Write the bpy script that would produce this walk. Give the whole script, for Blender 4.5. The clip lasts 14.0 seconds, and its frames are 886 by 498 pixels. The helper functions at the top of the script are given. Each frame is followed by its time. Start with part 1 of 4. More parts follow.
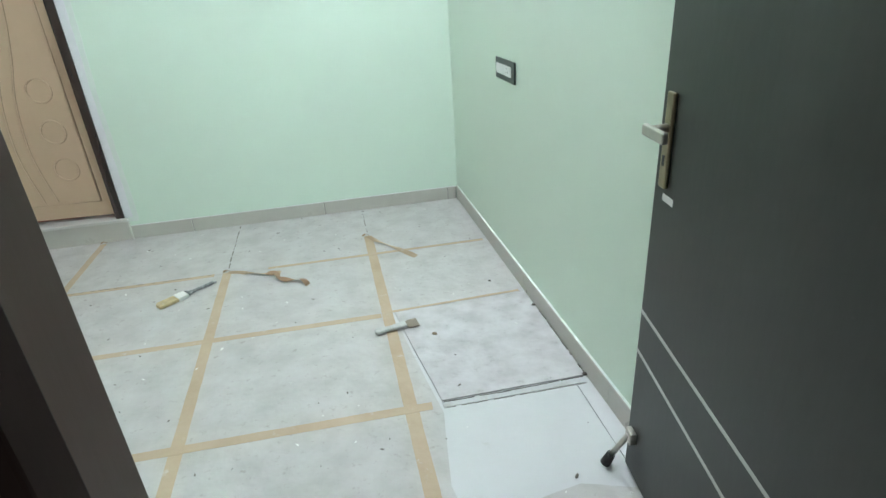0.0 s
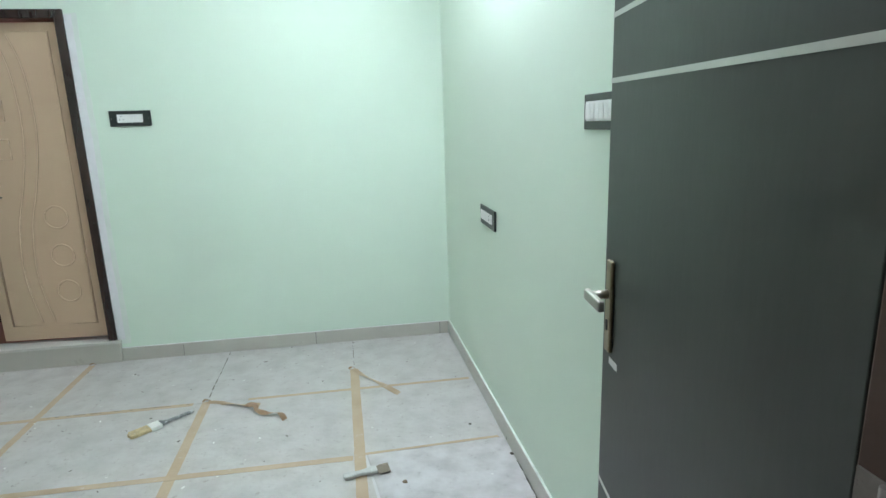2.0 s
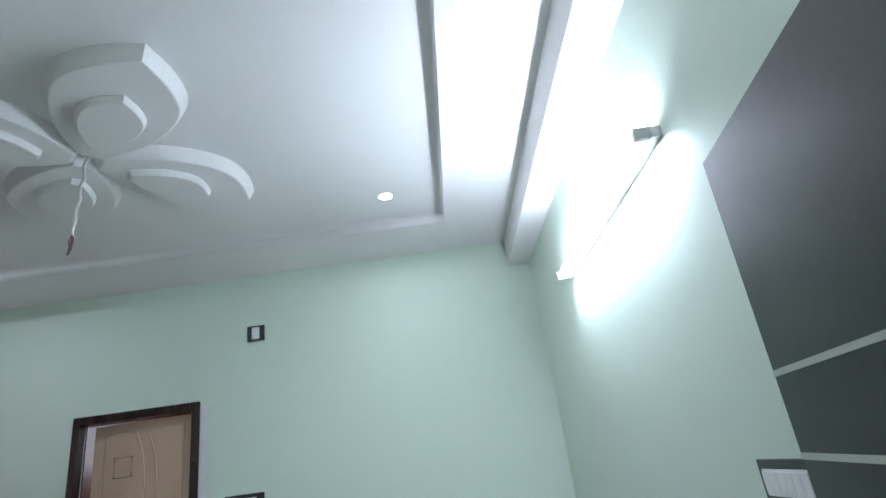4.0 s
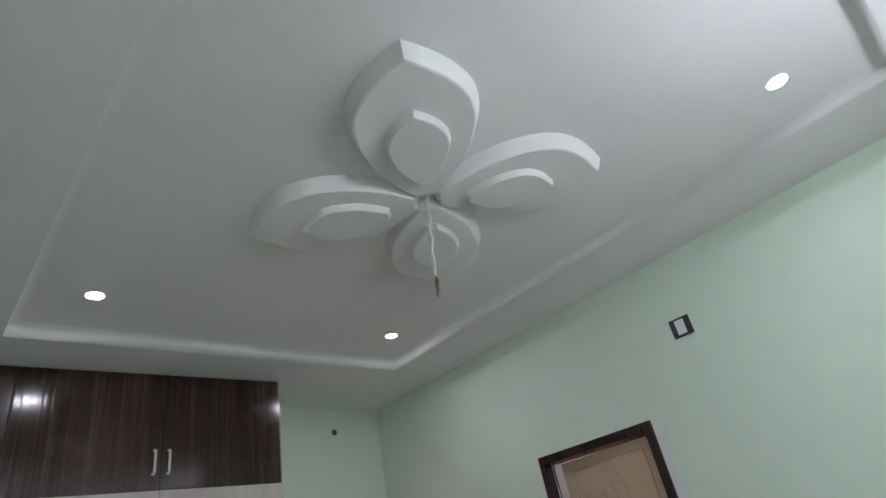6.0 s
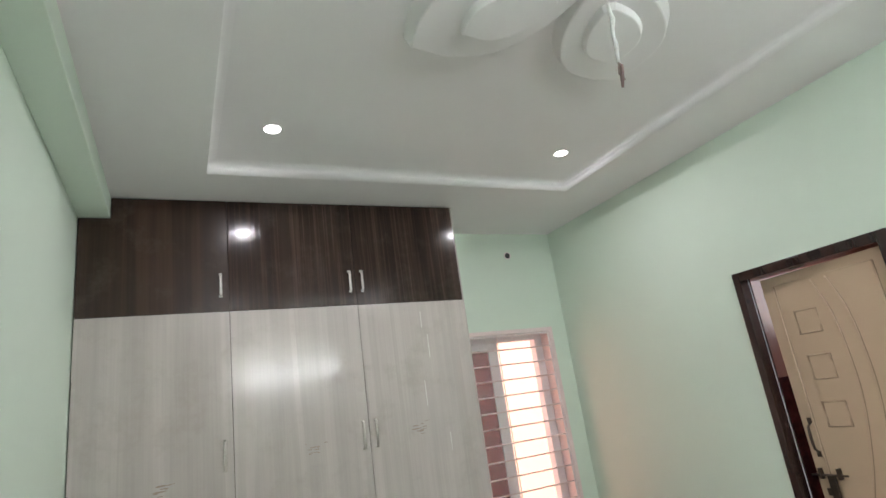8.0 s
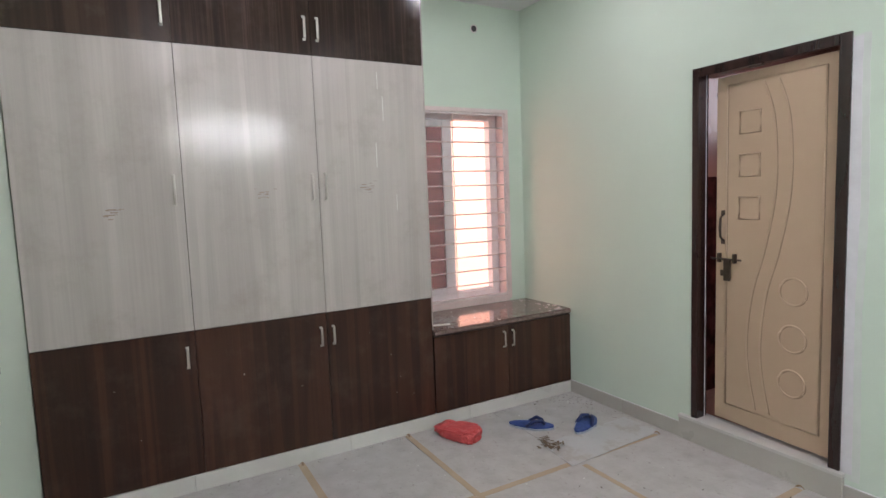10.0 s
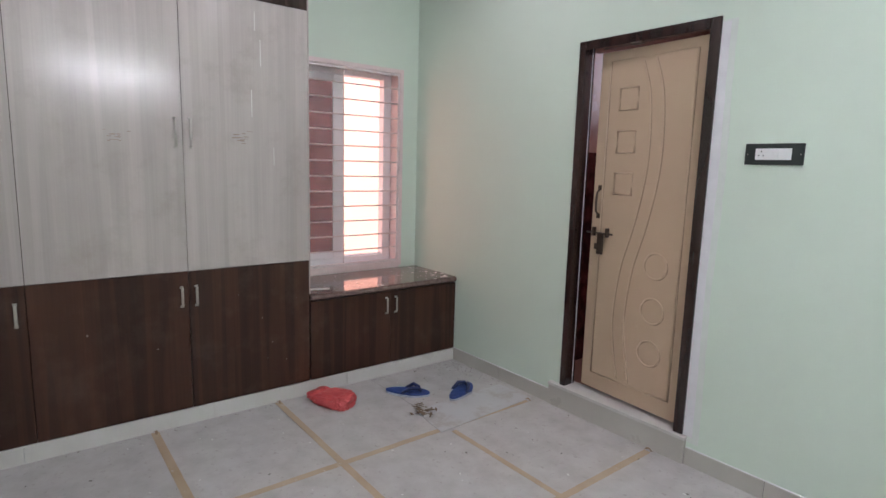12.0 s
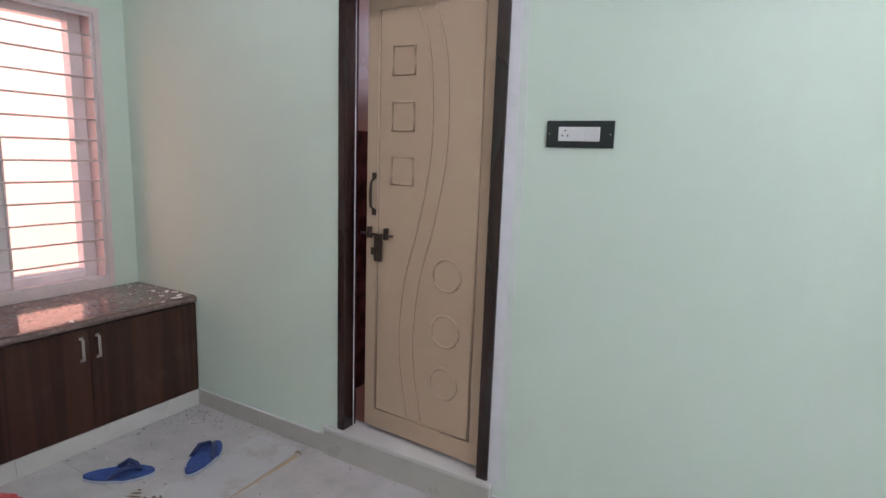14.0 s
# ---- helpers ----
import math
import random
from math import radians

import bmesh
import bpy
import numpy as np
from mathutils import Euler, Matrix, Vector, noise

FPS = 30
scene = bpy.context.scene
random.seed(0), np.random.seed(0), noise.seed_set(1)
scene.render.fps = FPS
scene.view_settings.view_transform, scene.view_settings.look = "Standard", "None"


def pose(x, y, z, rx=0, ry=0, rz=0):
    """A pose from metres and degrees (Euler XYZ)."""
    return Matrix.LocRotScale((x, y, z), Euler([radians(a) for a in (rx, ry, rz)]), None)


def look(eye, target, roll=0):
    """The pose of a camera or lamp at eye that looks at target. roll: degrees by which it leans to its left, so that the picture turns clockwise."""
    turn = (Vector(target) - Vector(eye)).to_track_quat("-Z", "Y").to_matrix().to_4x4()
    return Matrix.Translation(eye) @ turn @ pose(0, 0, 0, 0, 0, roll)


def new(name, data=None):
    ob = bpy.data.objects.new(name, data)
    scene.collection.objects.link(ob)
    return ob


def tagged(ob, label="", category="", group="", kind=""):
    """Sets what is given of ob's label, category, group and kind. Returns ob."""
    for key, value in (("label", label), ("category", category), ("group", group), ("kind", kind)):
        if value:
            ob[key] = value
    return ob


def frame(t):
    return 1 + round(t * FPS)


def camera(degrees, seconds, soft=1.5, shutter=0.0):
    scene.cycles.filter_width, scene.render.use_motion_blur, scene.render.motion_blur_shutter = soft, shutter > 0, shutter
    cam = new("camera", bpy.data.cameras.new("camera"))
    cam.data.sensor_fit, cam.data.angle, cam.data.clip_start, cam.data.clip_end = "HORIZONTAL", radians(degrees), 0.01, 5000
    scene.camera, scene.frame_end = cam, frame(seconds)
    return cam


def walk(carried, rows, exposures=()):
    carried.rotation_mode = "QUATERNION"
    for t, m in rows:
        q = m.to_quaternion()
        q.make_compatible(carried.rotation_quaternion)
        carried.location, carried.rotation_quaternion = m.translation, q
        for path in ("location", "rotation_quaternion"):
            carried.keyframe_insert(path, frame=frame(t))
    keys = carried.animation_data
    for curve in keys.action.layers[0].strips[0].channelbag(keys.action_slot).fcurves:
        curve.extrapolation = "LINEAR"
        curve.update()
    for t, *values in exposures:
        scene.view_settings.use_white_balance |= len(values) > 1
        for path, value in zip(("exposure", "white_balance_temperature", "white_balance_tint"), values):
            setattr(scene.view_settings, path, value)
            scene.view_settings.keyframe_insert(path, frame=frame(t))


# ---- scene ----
cam = camera(77.0, 14.0)
PATH = [
    (0, (-0.781, -3.799, 1.426), (-0.479, -2.017, 0.569), -3.8),
    (0.5, (-0.731, -3.82, 1.432), (-0.387, -2.021, 0.628), -3.4),
    (1, (-0.69, -3.838, 1.454), (-0.307, -2.007, 0.746), -1.0),
    (1.5, (-0.656, -3.842, 1.472), (-0.283, -1.975, 0.858), -0.7),
    (2, (-0.62, -3.833, 1.502), (-0.324, -1.904, 1.064), -1.8),
    (2.5, (-0.594, -3.821, 1.558), (-0.4, -1.836, 1.41), -3.5),
    (3, (-0.585, -3.786, 1.615), (-0.477, -1.797, 1.794), -5.4),
    (3.2, (-0.582, -3.758, 1.639), (-0.505, -1.784, 1.951), -6.2),
    (5.3, (-0.649, -3.188, 1.655), (-1.281, -1.609, 2.708), -11.5),
    (5.5, (-0.663, -3.079, 1.699), (-1.538, -1.611, 2.74), -11.6),
    (6, (-0.73, -2.989, 1.737), (-1.918, -1.715, 2.72), -12.1),
    (6.5, (-0.804, -2.908, 1.76), (-2.249, -1.856, 2.657), -13.2),
    (7, (-0.847, -2.89, 1.755), (-2.428, -1.987, 2.583), -13.4),
    (7.5, (-0.9, -2.897, 1.728), (-2.569, -2.061, 2.447), -12.0),
    (8, (-0.935, -2.911, 1.722), (-2.657, -2.052, 2.267), -8.1),
    (8.5, (-0.948, -2.93, 1.707), (-2.705, -2.061, 2.102), -5.5),
    (9, (-0.96, -2.941, 1.67), (-2.75, -2.058, 1.791), -3.3),
    (9.2, (-0.971, -2.948, 1.641), (-2.764, -2.062, 1.642), -2.2),
    (11.3, (-0.85, -2.821, 1.514), (-2.529, -1.773, 1.232), -1.7),
    (11.5, (-0.853, -2.802, 1.515), (-2.5, -1.701, 1.235), -1.2),
    (12, (-0.909, -2.701, 1.506), (-2.461, -1.475, 1.209), 1.6),
    (12.5, (-1.034, -2.545, 1.503), (-2.464, -1.19, 1.158), 5.5),
    (13, (-1.154, -2.393, 1.522), (-2.405, -0.87, 1.18), 5.4),
    (13.5, (-1.265, -2.198, 1.536), (-2.315, -0.53, 1.193), 3.7),
    (14, (-1.374, -1.989, 1.505), (-2.36, -0.281, 1.173), 2.0),
]
EXPOSURE = [(0, 2.42, 6250, 8), (1.5, 2.36, 6200, 9), (2.5, 2.12, 6070, 11), (3.2, 1.8, 5850, 14), (5.3, 1.04, 6130, 21), (6.0, 1.2, 6450, 21), (6.8, 1.86, 6740, 20), (7.5, 2.04, 6900, 20), (9.0, 2.12, 6830, 23), (11.5, 2.03, 6610, 29), (14.0, 1.91, 6400, 29)]
walk(cam, [(t, look(eye, target, roll)) for t, eye, target, roll in PATH], EXPOSURE)


# ---- world, sun, lamps ----
SUN_EL, SUN_AZ = radians(68), radians(75)
world = bpy.data.worlds.new("world")
scene.world = world
world.use_nodes = True
wn = world.node_tree.nodes
sky = wn.new("ShaderNodeTexSky")
sky.sky_type = "NISHITA"
sky.sun_disc = False
sky.sun_elevation, sky.sun_rotation = SUN_EL, SUN_AZ
wn["Background"].inputs["Strength"].default_value = 0.15
world.node_tree.links.new(sky.outputs["Color"], wn["Background"].inputs["Color"])

sun = new("sun", bpy.data.lights.new("sun", "SUN"))
sun.data.energy, sun.data.angle, sun.data.color = 5.0, radians(0.5), (1.0, 0.95, 0.87)
sun.matrix_world = look((4 * math.cos(SUN_EL), 1.0, 4 * math.sin(SUN_EL)), (0, 0, 0))

TUBE_POWER = 7.4
DOWNLIGHT_POWER = 1.5
HALL_FILL_POWER = 1.6
BATH_FILL_POWER = 0.8

# ---- plan, in metres: the north wall is y = 0, the east wall leans from x = 0 at y = 0 ----
XW, YS, H, HT = -4.715, -3.385, 3.045, 3.115
XF = -4.173                      # front of the wardrobe
SHEAR = 0.022


def xe(y):
    """x of the east wall's face at y."""
    return -SHEAR * y


# ---- materials ----
def material(name, base, rough=0.6, metal=0.0, vary=0.1, scale=3.0, fine=60.0, bump=0.02, stretch=(1, 1, 1), spec=0.5, tint=None, coat=0.0, marks=None, island=0.0):
    m = bpy.data.materials.new(name)
    m.use_nodes = True
    nt, n = m.node_tree, m.node_tree.nodes
    link = nt.links.new
    b = n["Principled BSDF"]
    b.inputs["Roughness"].default_value = rough
    b.inputs["Metallic"].default_value = metal
    b.inputs["Specular IOR Level"].default_value = spec
    b.inputs["Coat Weight"].default_value = coat
    b.inputs["Coat Roughness"].default_value = 0.12
    tc, mp = n.new("ShaderNodeTexCoord"), n.new("ShaderNodeMapping")
    geo = n.new("ShaderNodeNewGeometry")
    mp.inputs["Scale"].default_value = stretch
    link(geo.outputs["Position"], mp.inputs["Vector"])
    big, small = n.new("ShaderNodeTexNoise"), n.new("ShaderNodeTexNoise")
    big.inputs["Scale"].default_value, big.inputs["Detail"].default_value = scale, 6
    small.inputs["Scale"].default_value, small.inputs["Detail"].default_value = fine, 4
    for t in (big, small):
        link(mp.outputs["Vector"], t.inputs["Vector"])
    other = tint or tuple(c * 0.72 for c in base)
    mix = n.new("ShaderNodeMix")
    mix.data_type = "RGBA"
    mix.inputs["A"].default_value, mix.inputs["B"].default_value = (*base, 1), (*other, 1)
    add = n.new("ShaderNodeMath")
    add.operation = "MULTIPLY_ADD"
    add.inputs[1].default_value, add.inputs[2].default_value = 2.6 * vary * 3, -1.3 * vary * 3 + vary
    add.use_clamp = True
    link(big.outputs["Fac"], add.inputs[0])
    add2 = n.new("ShaderNodeMath")
    add2.operation = "MULTIPLY_ADD"
    add2.inputs[1].default_value = vary * 1.5
    add2.use_clamp = True
    link(small.outputs["Fac"], add2.inputs[0])
    link(add.outputs[0], add2.inputs[2])
    link(add2.outputs[0], mix.inputs["Factor"])
    colour = mix.outputs["Result"]
    if marks:
        mcol, mscale, lo = marks
        sp = n.new("ShaderNodeTexNoise")
        sp.inputs["Scale"].default_value, sp.inputs["Detail"].default_value, sp.inputs["Roughness"].default_value = mscale, 8, 0.7
        link(geo.outputs["Position"], sp.inputs["Vector"])
        rp = n.new("ShaderNodeMapRange")
        rp.inputs["From Min"].default_value, rp.inputs["From Max"].default_value = lo, lo + 0.12
        link(sp.outputs["Fac"], rp.inputs["Value"])
        mm = n.new("ShaderNodeMix")
        mm.data_type = "RGBA"
        mm.inputs["B"].default_value = (*mcol, 1)
        link(rp.outputs["Result"], mm.inputs["Factor"])
        link(colour, mm.inputs["A"])
        colour = mm.outputs["Result"]
    link(colour, b.inputs["Base Color"])
    rr = n.new("ShaderNodeMapRange")
    rr.inputs["To Min"].default_value, rr.inputs["To Max"].default_value = max(0.02, rough - 0.08), min(1, rough + 0.08)
    link(big.outputs["Fac"], rr.inputs["Value"])
    link(rr.outputs["Result"], b.inputs["Roughness"])
    if bump:
        bp = n.new("ShaderNodeBump")
        bp.inputs["Strength"].default_value, bp.inputs["Distance"].default_value = 0.6, bump * 0.05
        link(small.outputs["Fac"], bp.inputs["Height"])
        link(bp.outputs["Normal"], b.inputs["Normal"])
    return m


def wood_laminate(name, dark, light, band, rough, ridges=0.0, soft=0.18, planks=False, dust=(0.3, 0.26, 0.23), dusty=0.035):
    """A laminate with upright bands of different width and fine upright grain, running along y; where ridged, the grain
    also carries painted glints.
    """
    m = bpy.data.materials.new(name)
    m.use_nodes = True
    n, link = m.node_tree.nodes, m.node_tree.links.new
    b = n["Principled BSDF"]
    b.inputs["Roughness"].default_value = rough
    b.inputs["Specular IOR Level"].default_value = 0.38
    geo = n.new("ShaderNodeNewGeometry")
    info = n.new("ShaderNodeObjectInfo")
    shift = n.new("ShaderNodeVectorMath")
    shift.operation = "MULTIPLY_ADD"
    shift.inputs[1].default_value, shift.inputs[2].default_value = (7, 7, 7), (0, 0, 0)
    link(info.outputs["Random"], shift.inputs[0])
    place = n.new("ShaderNodeVectorMath")
    link(geo.outputs["Position"], place.inputs[0])
    link(shift.outputs[0], place.inputs[1])
    fields = []
    for s, detail, sx in ((band, 1, 0.02), (20.0, 5, 0.06), (75.0 if ridges > 0.5 else 110.0, 3, 0.015)):
        mp = n.new("ShaderNodeMapping")
        mp.inputs["Scale"].default_value = (1, 1, sx)
        link(place.outputs[0], mp.inputs["Vector"])
        t = n.new("ShaderNodeTexNoise")
        t.inputs["Scale"].default_value, t.inputs["Detail"].default_value = s, detail
        t.inputs["Distortion"].default_value = 0.4 if s > 20 else 0.0
        link(mp.outputs["Vector"], t.inputs["Vector"])
        fields.append(t.outputs["Fac"])
    step = n.new("ShaderNodeValToRGB")
    step.color_ramp.interpolation = "EASE"
    e = step.color_ramp.elements
    e[0].position, e[1].position = 0.38, 0.62
    e[0].color, e[1].color = (*dark, 1), (*light, 1)
    if planks:
        e[0].position, e[1].position = 0.36, 0.64
        for k, (at, w) in enumerate(((0.42, 0.25), (0.432, 0.85), (0.49, 0.75), (0.502, 0.15), (0.56, 0.30), (0.572, 1.0))):
            e.new(at).color = (*[p + (q - p) * w for p, q in zip(dark, light)], 1)
    link(fields[0], step.inputs["Fac"])
    grain = n.new("ShaderNodeMapRange")
    grain.inputs["From Min"].default_value, grain.inputs["From Max"].default_value = 0.3, 0.7
    grain.inputs["To Min"].default_value, grain.inputs["To Max"].default_value = 1 - soft, 1 + soft * 0.7
    link(fields[1], grain.inputs["Value"])
    # fine grain; on ridged boards its lighter lines paint light caught by the ridges
    grain_glint = n.new("ShaderNodeMapRange")
    grain_glint.inputs["From Min"].default_value, grain_glint.inputs["From Max"].default_value = (0.50, 0.68) if ridges > 0.5 else (0.3, 0.7)
    grain_glint.inputs["To Min"].default_value, grain_glint.inputs["To Max"].default_value = 1 - soft * (0.5 + 0.5 * ridges), 1 + soft * (0.4 + 1.6 * ridges)
    link(fields[2], grain_glint.inputs["Value"])
    mul = n.new("ShaderNodeMath")
    mul.operation = "MULTIPLY"
    link(grain.outputs["Result"], mul.inputs[0])
    link(grain_glint.outputs["Result"], mul.inputs[1])
    sc = n.new("ShaderNodeVectorMath")
    sc.operation = "SCALE"
    link(step.outputs["Color"], sc.inputs[0])
    link(mul.outputs[0], sc.inputs["Scale"])
    smear = n.new("ShaderNodeTexNoise")
    smear.inputs["Scale"].default_value, smear.inputs["Detail"].default_value, smear.inputs["Roughness"].default_value = 4.0, 8, 0.68
    link(place.outputs[0], smear.inputs["Vector"])
    amount = n.new("ShaderNodeMapRange")
    amount.inputs["From Min"].default_value, amount.inputs["From Max"].default_value = 0.52, 0.74
    amount.inputs["To Min"].default_value, amount.inputs["To Max"].default_value = 0.0, dusty * 2.5
    link(smear.outputs["Fac"], amount.inputs["Value"])
    mix = n.new("ShaderNodeMix")
    mix.data_type = "RGBA"
    link(amount.outputs["Result"], mix.inputs["Factor"])
    link(sc.outputs[0], mix.inputs["A"])
    mix.inputs["B"].default_value = (*dust, 1)
    link(mix.outputs["Result"], b.inputs["Base Color"])
    bp = n.new("ShaderNodeBump")
    bp.inputs["Strength"].default_value, bp.inputs["Distance"].default_value = 0.12 + 0.3 * ridges, 0.0001 + 0.0016 * ridges
    link(fields[2], bp.inputs["Height"])
    link(bp.outputs["Normal"], b.inputs["Normal"])
    return m


def glowing(name, colour, strength):
    m = bpy.data.materials.new(name)
    m.use_nodes = True
    b = m.node_tree.nodes["Principled BSDF"]
    b.inputs["Base Color"].default_value = (0.8, 0.8, 0.8, 1)
    b.inputs["Emission Color"].default_value = (*colour, 1)
    b.inputs["Emission Strength"].default_value = strength
    return m


M_WALL = material("mint paint", (0.66, 0.775, 0.67), 0.55, vary=0.05, scale=1.1, fine=90, bump=0.012, tint=(0.62, 0.73, 0.635), spec=0.35)
M_CEIL = material("white ceiling paint", (0.81, 0.805, 0.80), 0.7, vary=0.05, scale=1.3, fine=70, bump=0.012, tint=(0.70, 0.70, 0.68), spec=0.3)
M_PLASTER = material("bare white putty", (0.78, 0.78, 0.80), 0.8, vary=0.12, scale=12, fine=80, bump=0.03)
M_THIN = material("thin mint over putty", (0.72, 0.78, 0.73), 0.6, vary=0.10, scale=9, fine=80, bump=0.012)
M_SKIRT = material("beige grey vitrified tile", (0.51, 0.497, 0.452), 0.3, vary=0.12, scale=5, fine=60, bump=0.004, tint=(0.43, 0.405, 0.36))
M_PLINTH = material("white marble plinth", (0.66, 0.65, 0.62), 0.3, vary=0.14, scale=4, fine=50, bump=0.004, tint=(0.52, 0.51, 0.48), marks=((0.35, 0.32, 0.27), 9, 0.66))
M_TILE = material("glossy white floor tile", (0.63, 0.625, 0.635), 0.12, vary=0.08, scale=3, fine=40, bump=0.0, marks=((0.5, 0.49, 0.46), 6, 0.64))
M_GROUT = material("grey grout", (0.22, 0.21, 0.20), 0.9, vary=0.2, scale=20, fine=150, bump=0.05)
M_SHEET = material("dusty white protection board", (0.52, 0.505, 0.495), 0.75, vary=0.17, scale=8, fine=34, bump=0.05, tint=(0.36, 0.34, 0.325), spec=0.25, marks=((0.35, 0.32, 0.30), 30, 0.585))
M_SHEET2 = material("scuffed lilac white board", (0.57, 0.55, 0.56), 0.65, vary=0.28, scale=9, fine=30, bump=0.05, tint=(0.40, 0.38, 0.385), spec=0.25, marks=((0.33, 0.31, 0.30), 18, 0.60))
M_CARD = material("smooth pale grey card", (0.52, 0.525, 0.53), 0.6, vary=0.10, scale=4, fine=40, bump=0.01, marks=((0.42, 0.40, 0.38), 6, 0.50))
M_TAPE = material("brown masking tape", (0.47, 0.36, 0.245), 0.6, vary=0.26, scale=7, fine=45, bump=0.03, tint=(0.41, 0.30, 0.195), marks=((0.52, 0.46, 0.40), 22, 0.60))
M_TAPE_DARK = material("curled tape underside", (0.34, 0.22, 0.13), 0.6, vary=0.25, scale=20, fine=60)
M_DARK = wood_laminate("dark wenge laminate", (0.034, 0.013, 0.008), (0.062, 0.024, 0.014), 7.0, 0.30, soft=0.24, planks=True)
M_DARKL = wood_laminate("shiny wenge laminate", (0.033, 0.017, 0.012), (0.046, 0.0235, 0.0165), 6.0, 0.24, soft=0.2, planks=True)
M_DARKR = wood_laminate("ridged dark wenge laminate", (0.034, 0.019, 0.0145), (0.048, 0.028, 0.0215), 7.0, 0.14, ridges=1.0, soft=0.24, planks=True)
M_LIGHT = wood_laminate("pale grey oak laminate", (0.452, 0.411, 0.382), (0.508, 0.466, 0.436), 3.6, 0.165, ridges=0.06, soft=0.065, planks=True, dust=(0.36, 0.31, 0.27), dusty=0.22)
M_EDGE = material("dark carcass edge", (0.035, 0.022, 0.016), 0.5, vary=0.1)
M_GRANITE = material("polished brown granite", (0.25, 0.175, 0.155), 0.08, vary=0.32, scale=40, fine=160, bump=0.0, tint=(0.14, 0.098, 0.085), marks=((0.34, 0.28, 0.25), 26, 0.66), spec=0.7)
M_STEEL = material("brushed steel", (0.55, 0.52, 0.48), 0.34, metal=1.0, vary=0.1, scale=20, fine=200, bump=0.004)
M_ANTIQUE = material("antique brass", (0.36, 0.30, 0.20), 0.32, metal=1.0, vary=0.3, scale=30, fine=150, bump=0.006)
M_HINGE = material("dusty dull hinge steel", (0.24, 0.21, 0.19), 0.5, metal=0.5, vary=0.4, scale=25, fine=120, marks=((0.10, 0.07, 0.06), 40, 0.58))
M_IRON = material("dark bronze hardware", (0.12, 0.09, 0.07), 0.4, metal=0.8, vary=0.3, scale=30, fine=150)
M_FRAME = material("polished maroon door frame", (0.050, 0.026, 0.022), 0.22, vary=0.4, scale=10, fine=60, bump=0.004, stretch=(1, 1, 0.15), tint=(0.025, 0.013, 0.011), coat=0.3)
M_FRAME2 = material("dull brown entrance frame", (0.105, 0.062, 0.047), 0.5, spec=0.3, vary=0.4, scale=8, fine=60, bump=0.01, stretch=(1, 1, 0.15))
M_STOP = material("darker matt frame brown", (0.026, 0.013, 0.010), 0.7, vary=0.3, scale=8, fine=60, bump=0.01, stretch=(1, 1, 0.15), spec=0.15)
M_LEAF = material("black charcoal laminate", (0.020, 0.023, 0.020), 0.40, vary=0.35, scale=3, fine=70, bump=0.006, spec=0.5, stretch=(1, 1, 0.25), tint=(0.036, 0.040, 0.035), marks=((0.075, 0.08, 0.075), 9, 0.66))
M_STRIPE = material("pale metal inlay", (0.52, 0.53, 0.50), 0.35, metal=0.3, vary=0.1)
M_DOOR = material("cream tan moulded door skin", (0.55, 0.40, 0.28), 0.42, vary=0.10, scale=5, fine=60, bump=0.008, stretch=(1, 1, 0.1), tint=(0.50, 0.355, 0.245))
M_SCUFF = material("faint brown glue", (0.36, 0.27, 0.22), 0.6, vary=0.3, scale=30, fine=90)
# Darker door brown: the shaded side of the grooves, put into the colour.
M_GROOVE_SHADE = material("groove shade brown", (0.27, 0.185, 0.125), 0.5, vary=0.12, scale=20, fine=80)
M_BLACK = material("black plastic plate", (0.022, 0.028, 0.028), 0.3, vary=0.1, bump=0.0)
M_WHITEP = material("white switch plastic", (0.80, 0.80, 0.80), 0.3, vary=0.03, bump=0.0)
M_HOLE = material("socket slot", (0.05, 0.05, 0.05), 0.6, vary=0.0, bump=0.0)
M_UPVC = material("white window profile", (0.82, 0.81, 0.83), 0.3, vary=0.06, scale=5, bump=0.002)
# White finish with the outside wall's pink bounce light put into the colour.
M_REVEAL = material("pink bounce white", (0.84, 0.71, 0.69), 0.6, vary=0.15, scale=8, fine=60, bump=0.02)
M_GRILL = material("pink grey painted steel", (0.80, 0.72, 0.71), 0.4, vary=0.15, scale=20, fine=80, bump=0.004)
M_NEIGH = material("peach outside wall", (0.72, 0.43, 0.34), 0.85, vary=0.12, scale=1.5, fine=60, bump=0.06, tint=(0.66, 0.37, 0.29))
M_EARTH = material("alley concrete", (0.34, 0.32, 0.29), 0.9, vary=0.3, scale=1.5, fine=30, bump=0.1)
M_OUTER = material("outer plaster", (0.62, 0.58, 0.52), 0.85, vary=0.1, scale=2, bump=0.05)
M_MAROON = material("glossy maroon bathroom tile", (0.17, 0.045, 0.04), 0.15, vary=0.4, scale=9, fine=70, bump=0.0, tint=(0.06, 0.02, 0.02))
M_PEACH = material("peach bathroom tile", (0.58, 0.30, 0.23), 0.25, vary=0.2, scale=6, fine=50, bump=0.0)
M_RED = material("crumpled red plastic", (0.80, 0.13, 0.125), 0.38, vary=0.2, scale=14, fine=60, bump=0.05, tint=(0.60, 0.07, 0.08))
M_BLUE = material("blue rubber sole", (0.035, 0.085, 0.30), 0.5, vary=0.25, scale=30, fine=120, bump=0.03, tint=(0.02, 0.05, 0.19))
M_BLUE2 = material("dark blue strap", (0.018, 0.035, 0.13), 0.4, vary=0.2, scale=30)
M_SOLE = material("pale worn sole edge", (0.50, 0.55, 0.62), 0.6, vary=0.25, scale=30)
